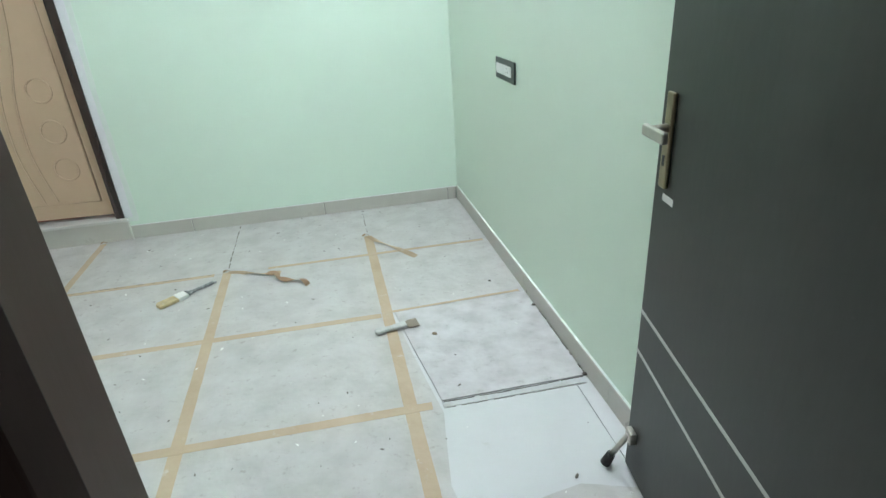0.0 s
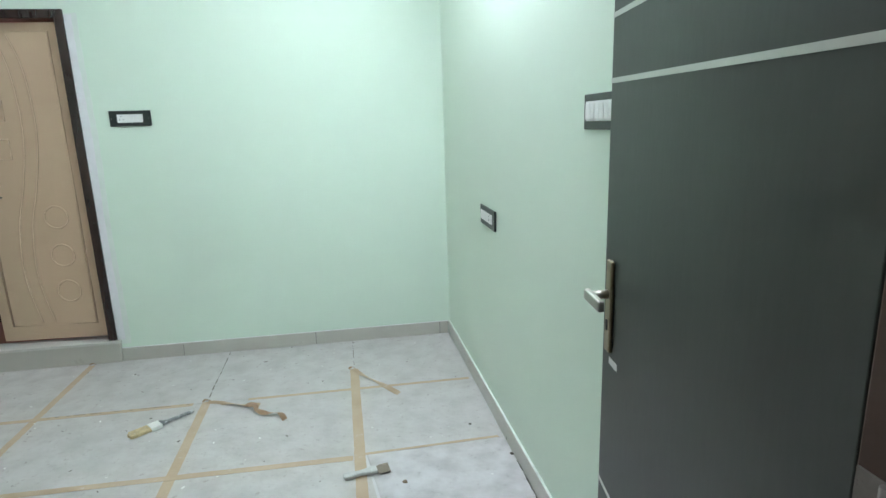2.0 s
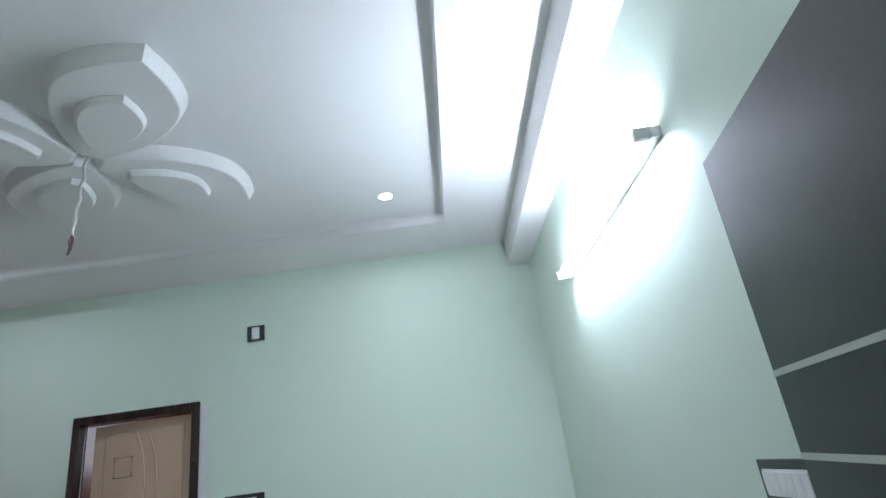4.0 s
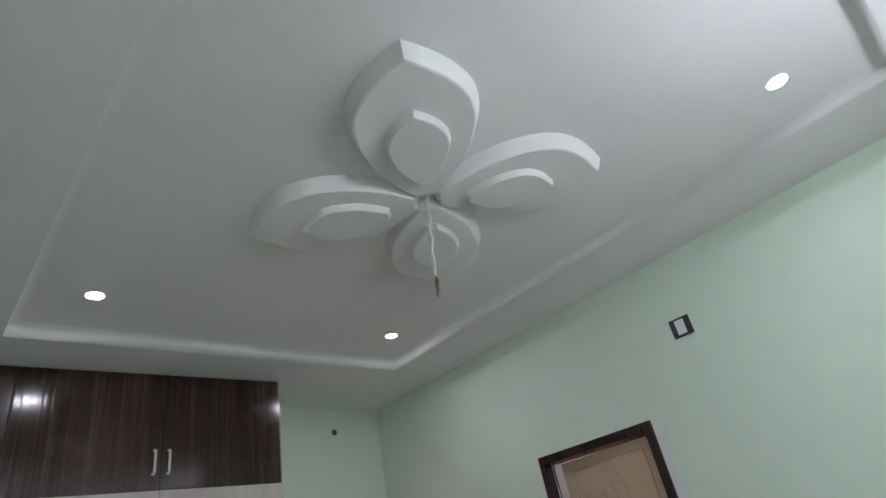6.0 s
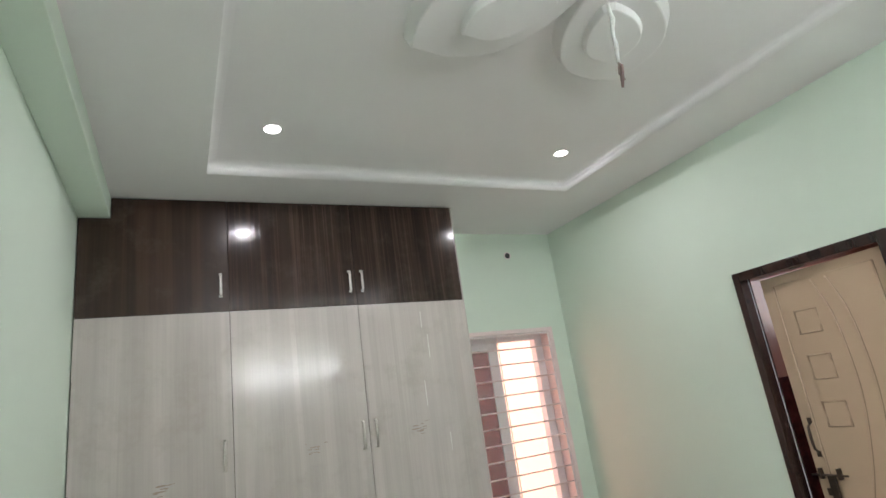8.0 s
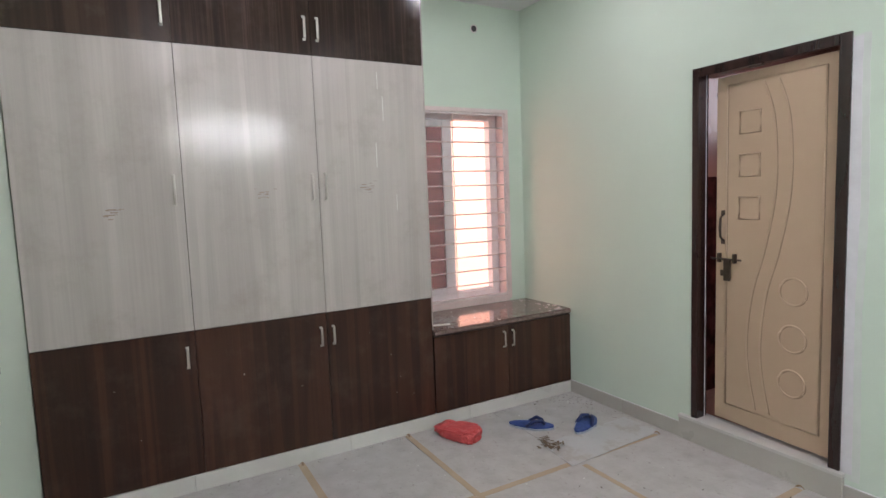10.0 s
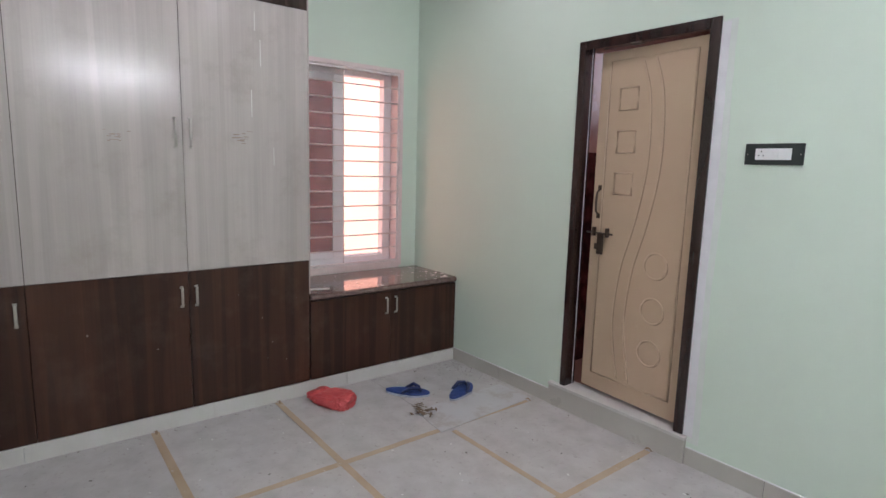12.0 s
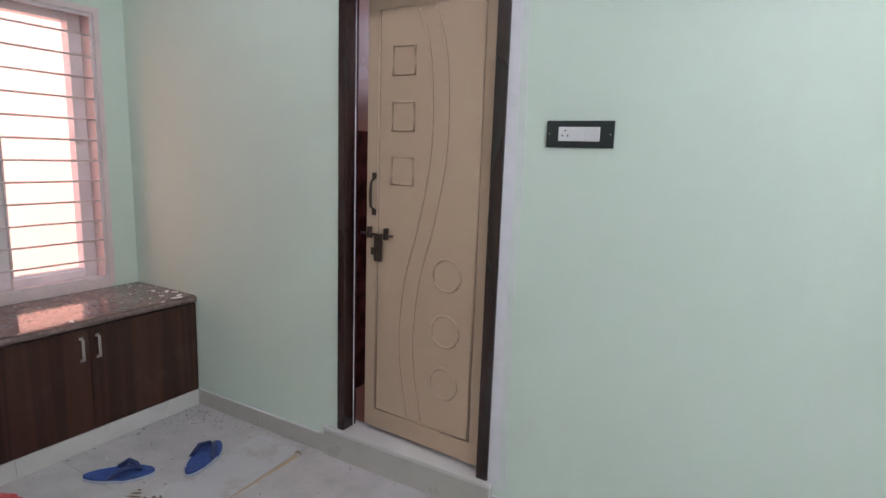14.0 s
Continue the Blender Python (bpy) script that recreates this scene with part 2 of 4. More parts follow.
M_BRISTLE = material("cream bristles", (0.60, 0.47, 0.26), 0.8, vary=0.4, scale=30, fine=220, bump=0.2, marks=((0.75, 0.74, 0.70), 30, 0.58))
M_PAINTED = material("dried white paint", (0.78, 0.78, 0.75), 0.6, vary=0.15, scale=30, fine=90, bump=0.05)
M_DUSTSPOT = material("dusty dried putty", (0.34, 0.30, 0.27), 0.8, vary=0.3, scale=30)
M_HANDLE = material("paint-spattered grey handle", (0.20, 0.21, 0.21), 0.5, vary=0.3, scale=30, marks=((0.75, 0.75, 0.73), 45, 0.52))
M_BLADE = material("rusty putty blade", (0.30, 0.24, 0.19), 0.45, metal=0.4, vary=0.5, scale=30, fine=100)
M_PALEH = material("pale blue grey tool grip", (0.50, 0.51, 0.50), 0.5, vary=0.25, scale=30)
M_LEAFDRY = material("dry brown scraps", (0.24, 0.175, 0.12), 0.8, vary=0.5, scale=40, fine=120)
M_CREVICE = material("dark gap and dirt brown", (0.10, 0.085, 0.07), 0.95, vary=0.5, scale=40, fine=120)
M_CRUMB = material("grey dirt crumbs", (0.17, 0.145, 0.125), 0.9, vary=0.5, scale=20, fine=90)
M_DIRT = material("grey brown dirt", (0.25, 0.22, 0.195), 0.9, vary=0.5, scale=20, fine=90)
M_WIREW = material("white wrapped wire", (0.72, 0.72, 0.70), 0.35, vary=0.2, scale=60)
M_WIRER = material("brown wire", (0.19, 0.12, 0.11), 0.4, vary=0.2)
M_RUBBER = material("black rubber", (0.03, 0.03, 0.03), 0.6, vary=0.2)
M_HALL = material("hall wall paint", (0.55, 0.60, 0.56), 0.7, vary=0.08, scale=1.2)
M_TUBE = glowing("lit tube", (0.86, 0.94, 1.0), 1.0)
M_LED = glowing("lit diffuser", (0.92, 0.96, 1.0), 7.0)

M_GLASS = bpy.data.materials.new("brown tinted glass")
M_GLASS.use_nodes = True
_g = M_GLASS.node_tree.nodes["Principled BSDF"]
_g.inputs["Base Color"].default_value = (0.40, 0.34, 0.36, 1)
_g.inputs["Roughness"].default_value = 0.0
_g.inputs["Transmission Weight"].default_value = 0.75


# ---- mesh helpers ----
def box(bm, x0, x1, y0, y1, z0, z1, bevel=0.0):
    """Adds a box; with bevel its edges are rounded off."""
    b = bmesh.new()
    vs = [b.verts.new((x, y, z)) for x in (x0, x1) for y in (y0, y1) for z in (z0, z1)]
    for f in ((0, 1, 3, 2), (4, 6, 7, 5), (0, 4, 5, 1), (2, 3, 7, 6), (0, 2, 6, 4), (1, 5, 7, 3)):
        b.faces.new([vs[i] for i in f])
    if bevel:
        bmesh.ops.bevel(b, geom=b.edges[:], offset=bevel, segments=2, affect="EDGES", profile=0.5)
    join(bm, b)
    return bm


def join(bm, other, m=None):
    """Copies the bmesh other into bm, at the pose m, and frees it."""
    if m is not None:
        other.transform(m)
    table = {v: bm.verts.new(v.co) for v in other.verts}
    for f in other.faces:
        try:
            g = bm.faces.new([table[v] for v in f.verts])
            g.smooth = f.smooth
        except ValueError:
            pass
    other.free()


def tube(bm, points, radius, sides=8, closed=False):
    """Sweeps a round section along points; radius may be a list."""
    pts = [Vector(p) for p in points]
    n = len(pts)
    rings = []
    for i, p in enumerate(pts):
        a, b = pts[(i - 1) % n if closed else max(i - 1, 0)], pts[(i + 1) % n if closed else min(i + 1, n - 1)]
        t = (b - a).normalized()
        up = Vector((0, 0, 1)) if abs(t.z) < 0.9 else Vector((1, 0, 0))
        u = t.cross(up).normalized()
        v = t.cross(u)
        r = radius[i] if isinstance(radius, (list, tuple)) else radius
        rings.append([bm.verts.new(p + r * (math.cos(2 * math.pi * k / sides) * u + math.sin(2 * math.pi * k / sides) * v)) for k in range(sides)])
    for i in range(n if closed else n - 1):
        r0, r1 = rings[i], rings[(i + 1) % n]
        for k in range(sides):
            bm.faces.new((r0[k], r0[(k + 1) % sides], r1[(k + 1) % sides], r1[k])).smooth = True
    if not closed:
        bm.faces.new(rings[0][::-1])
        bm.faces.new(rings[-1])
    return bm


def prism(bm, outline, z0, z1, bevel=0.0):
    """Raises a flat outline [(x, y), ...] from z0 to z1; z may be given by functions of (x, y)."""
    b = bmesh.new()
    low = [b.verts.new((x, y, z0)) for x, y in outline]
    top = [b.verts.new((x, y, z1)) for x, y in outline]
    b.faces.new(low[::-1])
    b.faces.new(top)
    n = len(outline)
    for i in range(n):
        b.faces.new((low[i], low[(i + 1) % n], top[(i + 1) % n], top[i]))
    bmesh.ops.recalc_face_normals(b, faces=b.faces[:])
    if bevel:
        es = [e for e in b.edges if abs(e.verts[0].co.z - e.verts[1].co.z) < 1e-6]
        bmesh.ops.bevel(b, geom=es, offset=bevel, segments=2, affect="EDGES", profile=0.5)
    join(bm, b)
    return bm


def strip(bm, pts, width, z, thick=0.0006, ragged=0.002):
    """A thin band along the points (x, y) on a floor at height z, with slightly uneven edges."""
    rows = []
    pts = [Vector((*p, 0)) if len(p) == 2 else Vector(p) for p in pts]
    fine = [pts[0]]
    for a, b in zip(pts, pts[1:]):
        k = max(1, int((b - a).length / 0.06))
        fine += [a.lerp(b, i / k) for i in range(1, k + 1)]
    for i, p in enumerate(fine):
        t = (fine[min(i + 1, len(fine) - 1)] - fine[max(i - 1, 0)]).normalized()
        s = Vector((-t.y, t.x, 0)) * width / 2
        j = [random.uniform(-ragged, ragged) for _ in range(2)]
        a, b = p + s * (1 + j[0] / width), p - s * (1 + j[1] / width)
        rows.append([bm.verts.new((a.x, a.y, z + p.z)), bm.verts.new((b.x, b.y, z + p.z)),
                     bm.verts.new((b.x, b.y, z + p.z + thick)), bm.verts.new((a.x, a.y, z + p.z + thick))])
    for r, q in zip(rows, rows[1:]):
        for k in range(4):
            bm.faces.new((r[k], r[(k + 1) % 4], q[(k + 1) % 4], q[k]))
    bm.faces.new(rows[0][::-1])
    bm.faces.new(rows[-1])
    bmesh.ops.recalc_face_normals(bm, faces=bm.faces[:])
    return bm


def smooth_line(pts, n=8):
    out = []
    for i in range(len(pts) - 1):
        p0, p1, p2, p3 = (Vector(pts[max(0, min(len(pts) - 1, k))]) for k in (i - 1, i, i + 1, i + 2))
        for j in range(n):
            t = j / n
            out.append(tuple(0.5 * ((2 * p1) + (p2 - p0) * t + (2 * p0 - 5 * p1 + 4 * p2 - p3) * t * t + (3 * p1 - p0 - 3 * p2 + p3) * t ** 3)))
    return out + [pts[-1]]


def thing(name, place, label, category, group="", kind="", turn=(0, 0, 0)):
    ob = new(name)
    ob.empty_display_size = 0.1
    ob.matrix_world = pose(*place, *turn)
    return tagged(ob, label, category, group, kind)


def part(name, bm, mat, parent=None, label="", world=True, category="", group="", kind=""):
    """Links a bmesh as one mesh object. With world, its places are the world's; else the parent's."""
    me = bpy.data.meshes.new(name)
    if parent is not None and world:
        top, off = parent, Vector((0, 0, 0))
        while top is not None:
            off += top.location
            top = top.parent
        bm.transform(Matrix.Translation(-off))
    bmesh.ops.recalc_face_normals(bm, faces=bm.faces[:])
    bm.to_mesh(me)
    bm.free()
    for m in (mat if isinstance(mat, (list, tuple)) else [mat]):
        me.materials.append(m)
    ob = new(name, me)
    if parent is not None:
        ob.parent = parent
    return tagged(ob, label, category, group, kind)


def structure(name, bm, mat, label=""):
    return part(name, bm, mat, None, label, kind="structure")


def B(*a, bevel=0.0):
    return box(bmesh.new(), *a, bevel=bevel)


# ---- large structure ----
DX0, DX1, DZ0, DZ1 = -3.085, -2.265, 0.152, 2.233      # bathroom door, outer edge of its frame
EX0, EX1, EZ1 = -1.018, -0.06, 2.22                       # entrance opening in the south wall
WY0, WY1, WZ0, WZ1 = -1.13, -0.16, 0.70, 2.222          # window opening
T = 0.23

bm = bmesh.new()                                        # north wall
box(bm, XW - T, DX0, 0, 0.12, 0, 3.3)
box(bm, DX1, xe(0) + T, 0, 0.12, 0, 3.3)
box(bm, DX0, DX1, 0, 0.12, DZ1, 3.3)
box(bm, DX0, DX1, 0, 0.12, 0, DZ0 - 0.02)
structure("wall_north", bm, M_WALL, "pale mint green painted wall with a door opening")

bm = bmesh.new()                                        # east wall
b = bmesh.new()
vs = [b.verts.new(p) for p in ((xe(0), 0, 0), (xe(YS - 0.15), YS - 0.15, 0), (xe(YS) + T, YS - 0.15, 0), (xe(0) + T, 0, 0))]
f = b.faces.new(vs)
r = bmesh.ops.extrude_face_region(b, geom=[f])
bmesh.ops.translate(b, vec=(0, 0, 3.3), verts=[v for v in r["geom"] if isinstance(v, bmesh.types.BMVert)])
join(bm, b)
structure("wall_east", bm, M_WALL, "pale mint green painted wall with sockets")

bm = bmesh.new()                                        # south wall
box(bm, XW - T, EX0, YS - 0.15, YS, 0, 3.3)
box(bm, EX0, xe(YS) - 0.002, YS - 0.15, YS, EZ1, 3.3)
box(bm, EX1, xe(YS) - 0.002, YS - 0.15, YS, 0, EZ1)
structure("wall_south", bm, M_WALL, "pale mint green painted wall with the entrance opening")

bm = bmesh.new()                                        # west wall
box(bm, XW - T, XW, YS, WY0, 0, 3.3)
box(bm, XW - T, XW, WY1, 0, 0, 3.3)
box(bm, XW - T, XW, WY0, WY1, WZ1, 3.3)
box(bm, XW - T, XW, WY0, WY1, 0, WZ0)
structure("wall_west", bm, M_WALL, "pale mint green painted wall with a window opening")

# lining of the window opening
bm = bmesh.new()
box(bm, XW - T - 0.004, XW + 0.004, WY1 - 0.012, WY1, WZ0, WZ1)
box(bm, XW - T - 0.004, XW + 0.004, WY0, WY0 + 0.012, WZ0, WZ1)
box(bm, XW - T - 0.004, XW + 0.004, WY0 + 0.012, WY1 - 0.012, WZ1 - 0.012, WZ1)
box(bm, XW - T - 0.004, XW + 0.004, WY0 + 0.012, WY1 - 0.012, WZ0, WZ0 + 0.012)
box(bm, XW, XW + 0.005, WY1 - 0.004, WY1 + 0.018, WZ0 - 0.02, WZ1 + 0.02)
box(bm, XW, XW + 0.005, WY0 - 0.02, WY1 - 0.004, WZ1 - 0.004, WZ1 + 0.02)
box(bm, XW, XW + 0.005, WY0 - 0.02, WY1 - 0.004, 0.663, WZ0 + 0.002)
structure("trim_window", bm, M_REVEAL, "white lining of the window opening, pink bounce light in its colour")

# ceiling: a dropped border with a sunk tray, whose edge is a concave curve
TX0, TX1, TY0, TY1 = -3.80, -0.545, -2.775, -0.474
CURVE = [(0.0, H), (0.0005, H + 0.044), (0.004, H + 0.054), (0.012, H + 0.062), (0.026, H + 0.067), (0.045, HT)]
bm = bmesh.new()
outer = [(XW - 0.02, YS - 0.02), (0.12, YS - 0.02), (0.12, 0.02), (XW - 0.02, 0.02)]
inner = [(TX0, TY0), (TX1 - SHEAR * (TY0 - TY1), TY0), (TX1, TY1), (TX0, TY1)]
sx, sy = (1, -1, -1, 1), (1, 1, -1, -1)
rings = [[bm.verts.new((x, y, H)) for x, y in outer]]
for d, z in CURVE:
    rings.append([bm.verts.new((x + d * sx[i] * (1.0, 1.8, 1.8, 1.0)[i], y + d * sy[i], z)) for i, (x, y) in enumerate(inner)])
for k, (a, b) in enumerate(zip(rings, rings[1:])):
    for i in range(4):
        f = bm.faces.new((a[i], a[(i + 1) % 4], b[(i + 1) % 4], b[i]))
        f.smooth = k > 0
bm.faces.new(rings[-1])
box(bm, XW - 0.02, 0.12, YS - 0.02, 0.02, H + 0.09, H + 0.2)
ceiling = structure("ceiling", bm, M_CEIL, "white plaster false ceiling with a sunk tray and curved cove edge")

# beams under the ceiling
structure("beam_south", B(XW, xe(YS) - 0.01, YS, YS + 0.148, 2.928, H + 0.01, bevel=0.004), M_WALL, "green painted beam over the entrance wall")
bm = bmesh.new()
pts = [(-0.150, 0), (-0.150 + 0.06, YS + 0.15), (xe(YS), YS + 0.15), (0, 0)]
prism(bm, pts, 2.868, H + 0.01, bevel=0.003)
structure("beam_east", bm, M_CEIL, "white painted beam above the tube light")

# floor slab and what closes the place
structure("floor", B(XW - T, 0.3, -6.2, 0.13, -0.12, -0.010), M_GROUT, "grey bedding under the floor tiles")
# The hall box is unseen, added to enclose the space outside the entrance.
structure("hall_wall_west", B(-2.6, -2.5, -6.2, YS - 0.15, 0, 3.1), M_HALL, "plain unseen hall wall, added to close the place")
structure("hall_wall_east", B(0.9, 1.0, -6.2, YS - 0.15, 0, 3.1), M_HALL, "plain unseen hall wall, added to close the place")
structure("hall_wall_south", B(-2.5, 0.9, -6.3, -6.2, 0, 3.1), M_HALL, "plain unseen hall wall, added to close the place")
structure("hall_wall_return", B(xe(YS) + T, 0.9, YS - 0.15, YS - 0.05, 0, 3.1), M_HALL, "plain unseen hall wall, added to close the place")
structure("hall_ceiling", B(-2.6, 1.0, -6.3, YS - 0.15, 3.1, 3.2), M_CEIL, "plain white unseen hall ceiling, added to close the place")
structure("hall_floor", B(-2.6, 1.0, -6.2, YS - 0.15, -0.009, 0.0), M_TILE, "glossy white hall floor")
# Unseen slab, added over the rooms to block sun and sky.
structure("unseen_roof", B(XW - T - 0.1, 1.1, -6.4, 2.1, 3.32, 3.45), M_OUTER, "unseen flat slab added to keep sun and sky out")

# bathroom behind the far door
bm = bmesh.new()
box(bm, -3.42, -3.32, 0.12, 2.0, 0, 1.62)
box(bm, -3.32, -1.7, 1.9, 2.0, 0, 1.62)
box(bm, -1.8, -1.7, 0.12, 1.9, 0, 1.62)
structure("bathroom_wall_lower", bm, M_MAROON, "glossy maroon tiled lower bathroom wall")
# The opening in the back wall is unseen, added to let light in.
bm = bmesh.new()
box(bm, -3.42, -3.32, 0.12, 2.0, 1.62, 3.1)
box(bm, -3.32, -2.7, 1.9, 2.0, 1.62, 3.1)
box(bm, -2.1, -1.7, 1.9, 2.0, 1.62, 3.1)
box(bm, -2.7, -2.1, 1.9, 2.0, 1.62, 2.0)
box(bm, -2.7, -2.1, 1.9, 2.0, 2.7, 3.1)
box(bm, -1.8, -1.7, 0.12, 1.9, 1.62, 3.1)
structure("bathroom_wall_upper", bm, M_PEACH, "peach tiled upper bathroom wall with an added, unseen light opening")
structure("bathroom_floor", B(-3.32, -1.8, 0.12, 1.9, 0.10, 0.148), M_PEACH, "raised bathroom floor")
structure("bathroom_ceiling", B(-3.42, -1.7, 0.12, 2.0, 3.1, 3.2), M_CEIL, "white bathroom ceiling")

# outdoors: the alley and the house next door
structure("ground", B(-90, 90, -90, 90, -0.6, -0.5), M_EARTH, "alley ground")
structure("neighbour_wall", B(-6.6, -6.35, -8, 8, -0.5, 7.0), M_NEIGH, "sunlit peach wall of the next house")
structure("outer_wall_west", B(XW - T - 0.05, XW - T, 0.15, 8, -0.5, 3.4), M_OUTER, "outer wall of the house")

# ---- stone step under the bathroom door, skirting and plinth tiles ----
structure("step", B(-3.16, -2.245, -0.026, 0.10, 0.0, 0.132, bevel=0.002), M_SKIRT, "beige grey tile face of the step under the bathroom door")
structure("door_sill", B(-3.163, -2.242, -0.032, 0.118, 0.133, 0.152, bevel=0.003), M_PLINTH, "whitish marble sill under the bathroom door")


def skirting(name, spans, make, label):
    base = thing(name, (0, 0, 0), label, "skirting", kind="structure")
    for a, b in spans:
        part("tile", make(a + 0.0022, b - 0.0022), M_SKIRT, base)
    return base


def spans(lo, hi, first, size):
    cuts = sorted({round(first - size * k, 4) for k in range(-8, 9)})
    cuts = [lo] + [c for c in cuts if lo + 0.02 < c < hi - 0.02] + [hi]
    return list(zip(cuts, cuts[1:]))


def skirt_north(a, b):
    bm = B(a, b, -0.011, 0.0, 0.0, 0.092, bevel=0.0012)
    return bm


skirting("baseboard_north", [s for s in spans(XF, -3.16, -0.075, 0.89)] + [s for s in spans(-2.245, -0.012, -0.075, 0.89)], skirt_north,
         "grey beige tile skirting along the far wall")


def skirt_east(a, b):
    bm = bmesh.new()
    prism(bm, [(xe(a) - 0.011, a), (xe(a), a), (xe(b), b), (xe(b) - 0.011, b)], 0.0, 0.098)
    return bm


skirting("baseboard_east", [(max(a, YS), b) for a, b in spans(YS, -0.012, -0.55, 0.89)], skirt_east, "grey beige tile skirting along the east wall")
skirting("baseboard_south", spans(XF, EX0 - 0.06, -1.3, 0.89), lambda a, b: B(a, b, YS, YS + 0.011, 0, 0.078, bevel=0.0012), "grey beige tile skirting by the entrance")

structure("trim_putty", B(DX0 + 0.0005, DX0 + 0.006, 0.104, 0.1205, DZ0, DZ1), M_REVEAL, "dusty pinkish putty on the edge of the opening")

bm = bmesh.new()
prism(bm, [(xe(YS + 0.01) - 0.009, YS + 0.01), (xe(YS + 0.01), YS + 0.01), (xe(-0.012), -0.012), (xe(-0.012) - 0.009, -0.012)], 0.0985, 0.1000)
structure("trim_putty_east", bm, M_THIN, "pale paint line on top of the skirting")
bm = bmesh.new()
box(bm, XF, -3.165, -0.008, 0, 0.0925, 0.0945)
box(bm, -2.24, -0.012, -0.008, 0, 0.0925, 0.0945)
structure("trim_putty_north", bm, M_PLASTER, "white putty line on top of the skirting")

bm = bmesh.new()
box(bm, XF, -3.165, -0.004, 0, 0.0, 0.090)
box(bm, -2.24, -0.012, -0.004, 0, 0.0, 0.090)
prism(bm, [(xe(YS + 0.01) - 0.004, YS + 0.01), (xe(YS + 0.01), YS + 0.01), (xe(-0.012), -0.012), (xe(-0.012) - 0.004, -0.012)], 0.0, 0.096)
structure("trim_grout", bm, M_GROUT, "grey grout behind the skirting tiles")

# a strip of bare putty left round the bathroom door frame
def uneven_band(x0, x1, z0, z1, depth, spread):
    """An upright band of finish whose east edge wanders."""
    bm = bmesh.new()
    rows, n = [], 60
    for k in range(n + 1):
        z = z0 + (z1 - z0) * k / n
        e = x1 + random.uniform(-spread, spread) * 0.5 + spread * math.sin(z * 5.3)
        rows.append([bm.verts.new(p) for p in ((x0, 0, z), (x0, -depth, z), (e, -depth, z), (e, 0, z))])
    for r, q in zip(rows, rows[1:]):
        for k in range(4):
            bm.faces.new((r[k], r[(k + 1) % 4], q[(k + 1) % 4], q[k]))
    bm.faces.new(rows[0][::-1])
    bm.faces.new(rows[-1])
    return bm


part("bare_putty_band", uneven_band(DX1 + 0.001, DX1 + 0.046, DZ0, DZ1 - 0.03, 0.0022, 0.004), M_PLASTER, None, "unpainted white putty beside the door frame", category="wall finish", kind="structure")
part("thin_paint_band", uneven_band(DX1 + 0.001, DX1 + 0.078, DZ0 - 0.03, DZ1 - 0.02, 0.0012, 0.006), M_THIN, None, "thinly painted pale edge of the putty", category="wall finish", kind="structure")

# ---- wardrobe ----
TOP_SEAMS = [-2.657, -1.930]
U0, U1, MID, LOW0 = 2.390, H - 0.004, 0.888, 0.092


def handle(parent, y, z0, z1, x=XF + 0.018):
    """A flat steel bow handle with two feet."""
    bm = bmesh.new()
    d = 0.020
    path = [(x, y, z0), (x + d * 0.9, y, z0 + 0.002), (x + d, y, z0 + 0.007), (x + d, y, z1 - 0.007), (x + d * 0.9, y, z1 - 0.002), (x, y, z1)]
    tube(bm, path, 0.0032, 8)
    for v in bm.verts:
        v.co.y = y + (v.co.y - y) * 2.3
    for z in (z0, z1):
        box(bm, x, x + 0.003, y - 0.009, y + 0.009, z - 0.007, z + 0.007, bevel=0.001)
    part("handle", bm, M_STEEL, parent, "slim brushed steel bow handle")


def cabinet_door(parent, y0, y1, z0, z1, mat, label, notch=None):
    bm = bmesh.new()
    g = 0.0014
    if notch:
        yn, zn = notch
        o = [(y0 + g, z0 + g), (y1 - g, z0 + g), (y1 - g, z1 - g), (yn, z1 - g), (yn, zn), (y0 + g, zn)]
        b = bmesh.new()
        prism(b, o, XF, XF + 0.018)
        b.transform(Matrix(((0, 0, 1, 0), (1, 0, 0, 0), (0, 1, 0, 0), (0, 0, 0, 1))))
        join(bm, b)
    else:
        box(bm, XF, XF + 0.018, y0 + g, y1 - g, z0 + g, z1 - g, bevel=0.0012)
    return part("door", bm, mat, parent, label)


def carcass(y0, y1, z0, z1):
    """Sides, floor, lid and back of a cabinet of 18 mm board, open to the front."""
    bm = bmesh.new()
    x0, x1, t = XW + 0.003, XF - 0.001, 0.018
    box(bm, x0, x1, y0, y0 + t, z0, z1)
    box(bm, x0, x1, y1 - t, y1, z0, z1)
    box(bm, x0, x1, y0 + t, y1 - t, z0, z0 + t)
    box(bm, x0, x1, y0 + t, y1 - t, z1 - t, z1)
    box(bm, x0, x0 + 0.006, y0 + t, y1 - t, z0 + t, z1 - t)
    return bm


W0, W1 = YS + 0.004, -1.213
wardrobe = thing("wardrobe", (XF, -2.3, LOW0), "floor-to-ceiling fitted wardrobe, pale oak and dark wenge doors, all shut", "wardrobe")
bm = carcass(W0, W1, LOW0, 2.92)
box(bm, XW + 0.003, XF - 0.001, YS + 0.152, W1, 2.92, H - 0.004)
part("body", bm, M_EDGE, wardrobe)
part("side_panel", B(XW + 0.003, XF + 0.017, W1 + 0.0005, W1 + 0.008, 0.67, H - 0.004), M_LIGHT, wardrobe, "pale oak side panel beside the window")
cols = [(W0, TOP_SEAMS[0]), (TOP_SEAMS[0], TOP_SEAMS[1]), (TOP_SEAMS[1], W1)]
handles = [(-2.700,), (-1.968,), (-1.892,)]
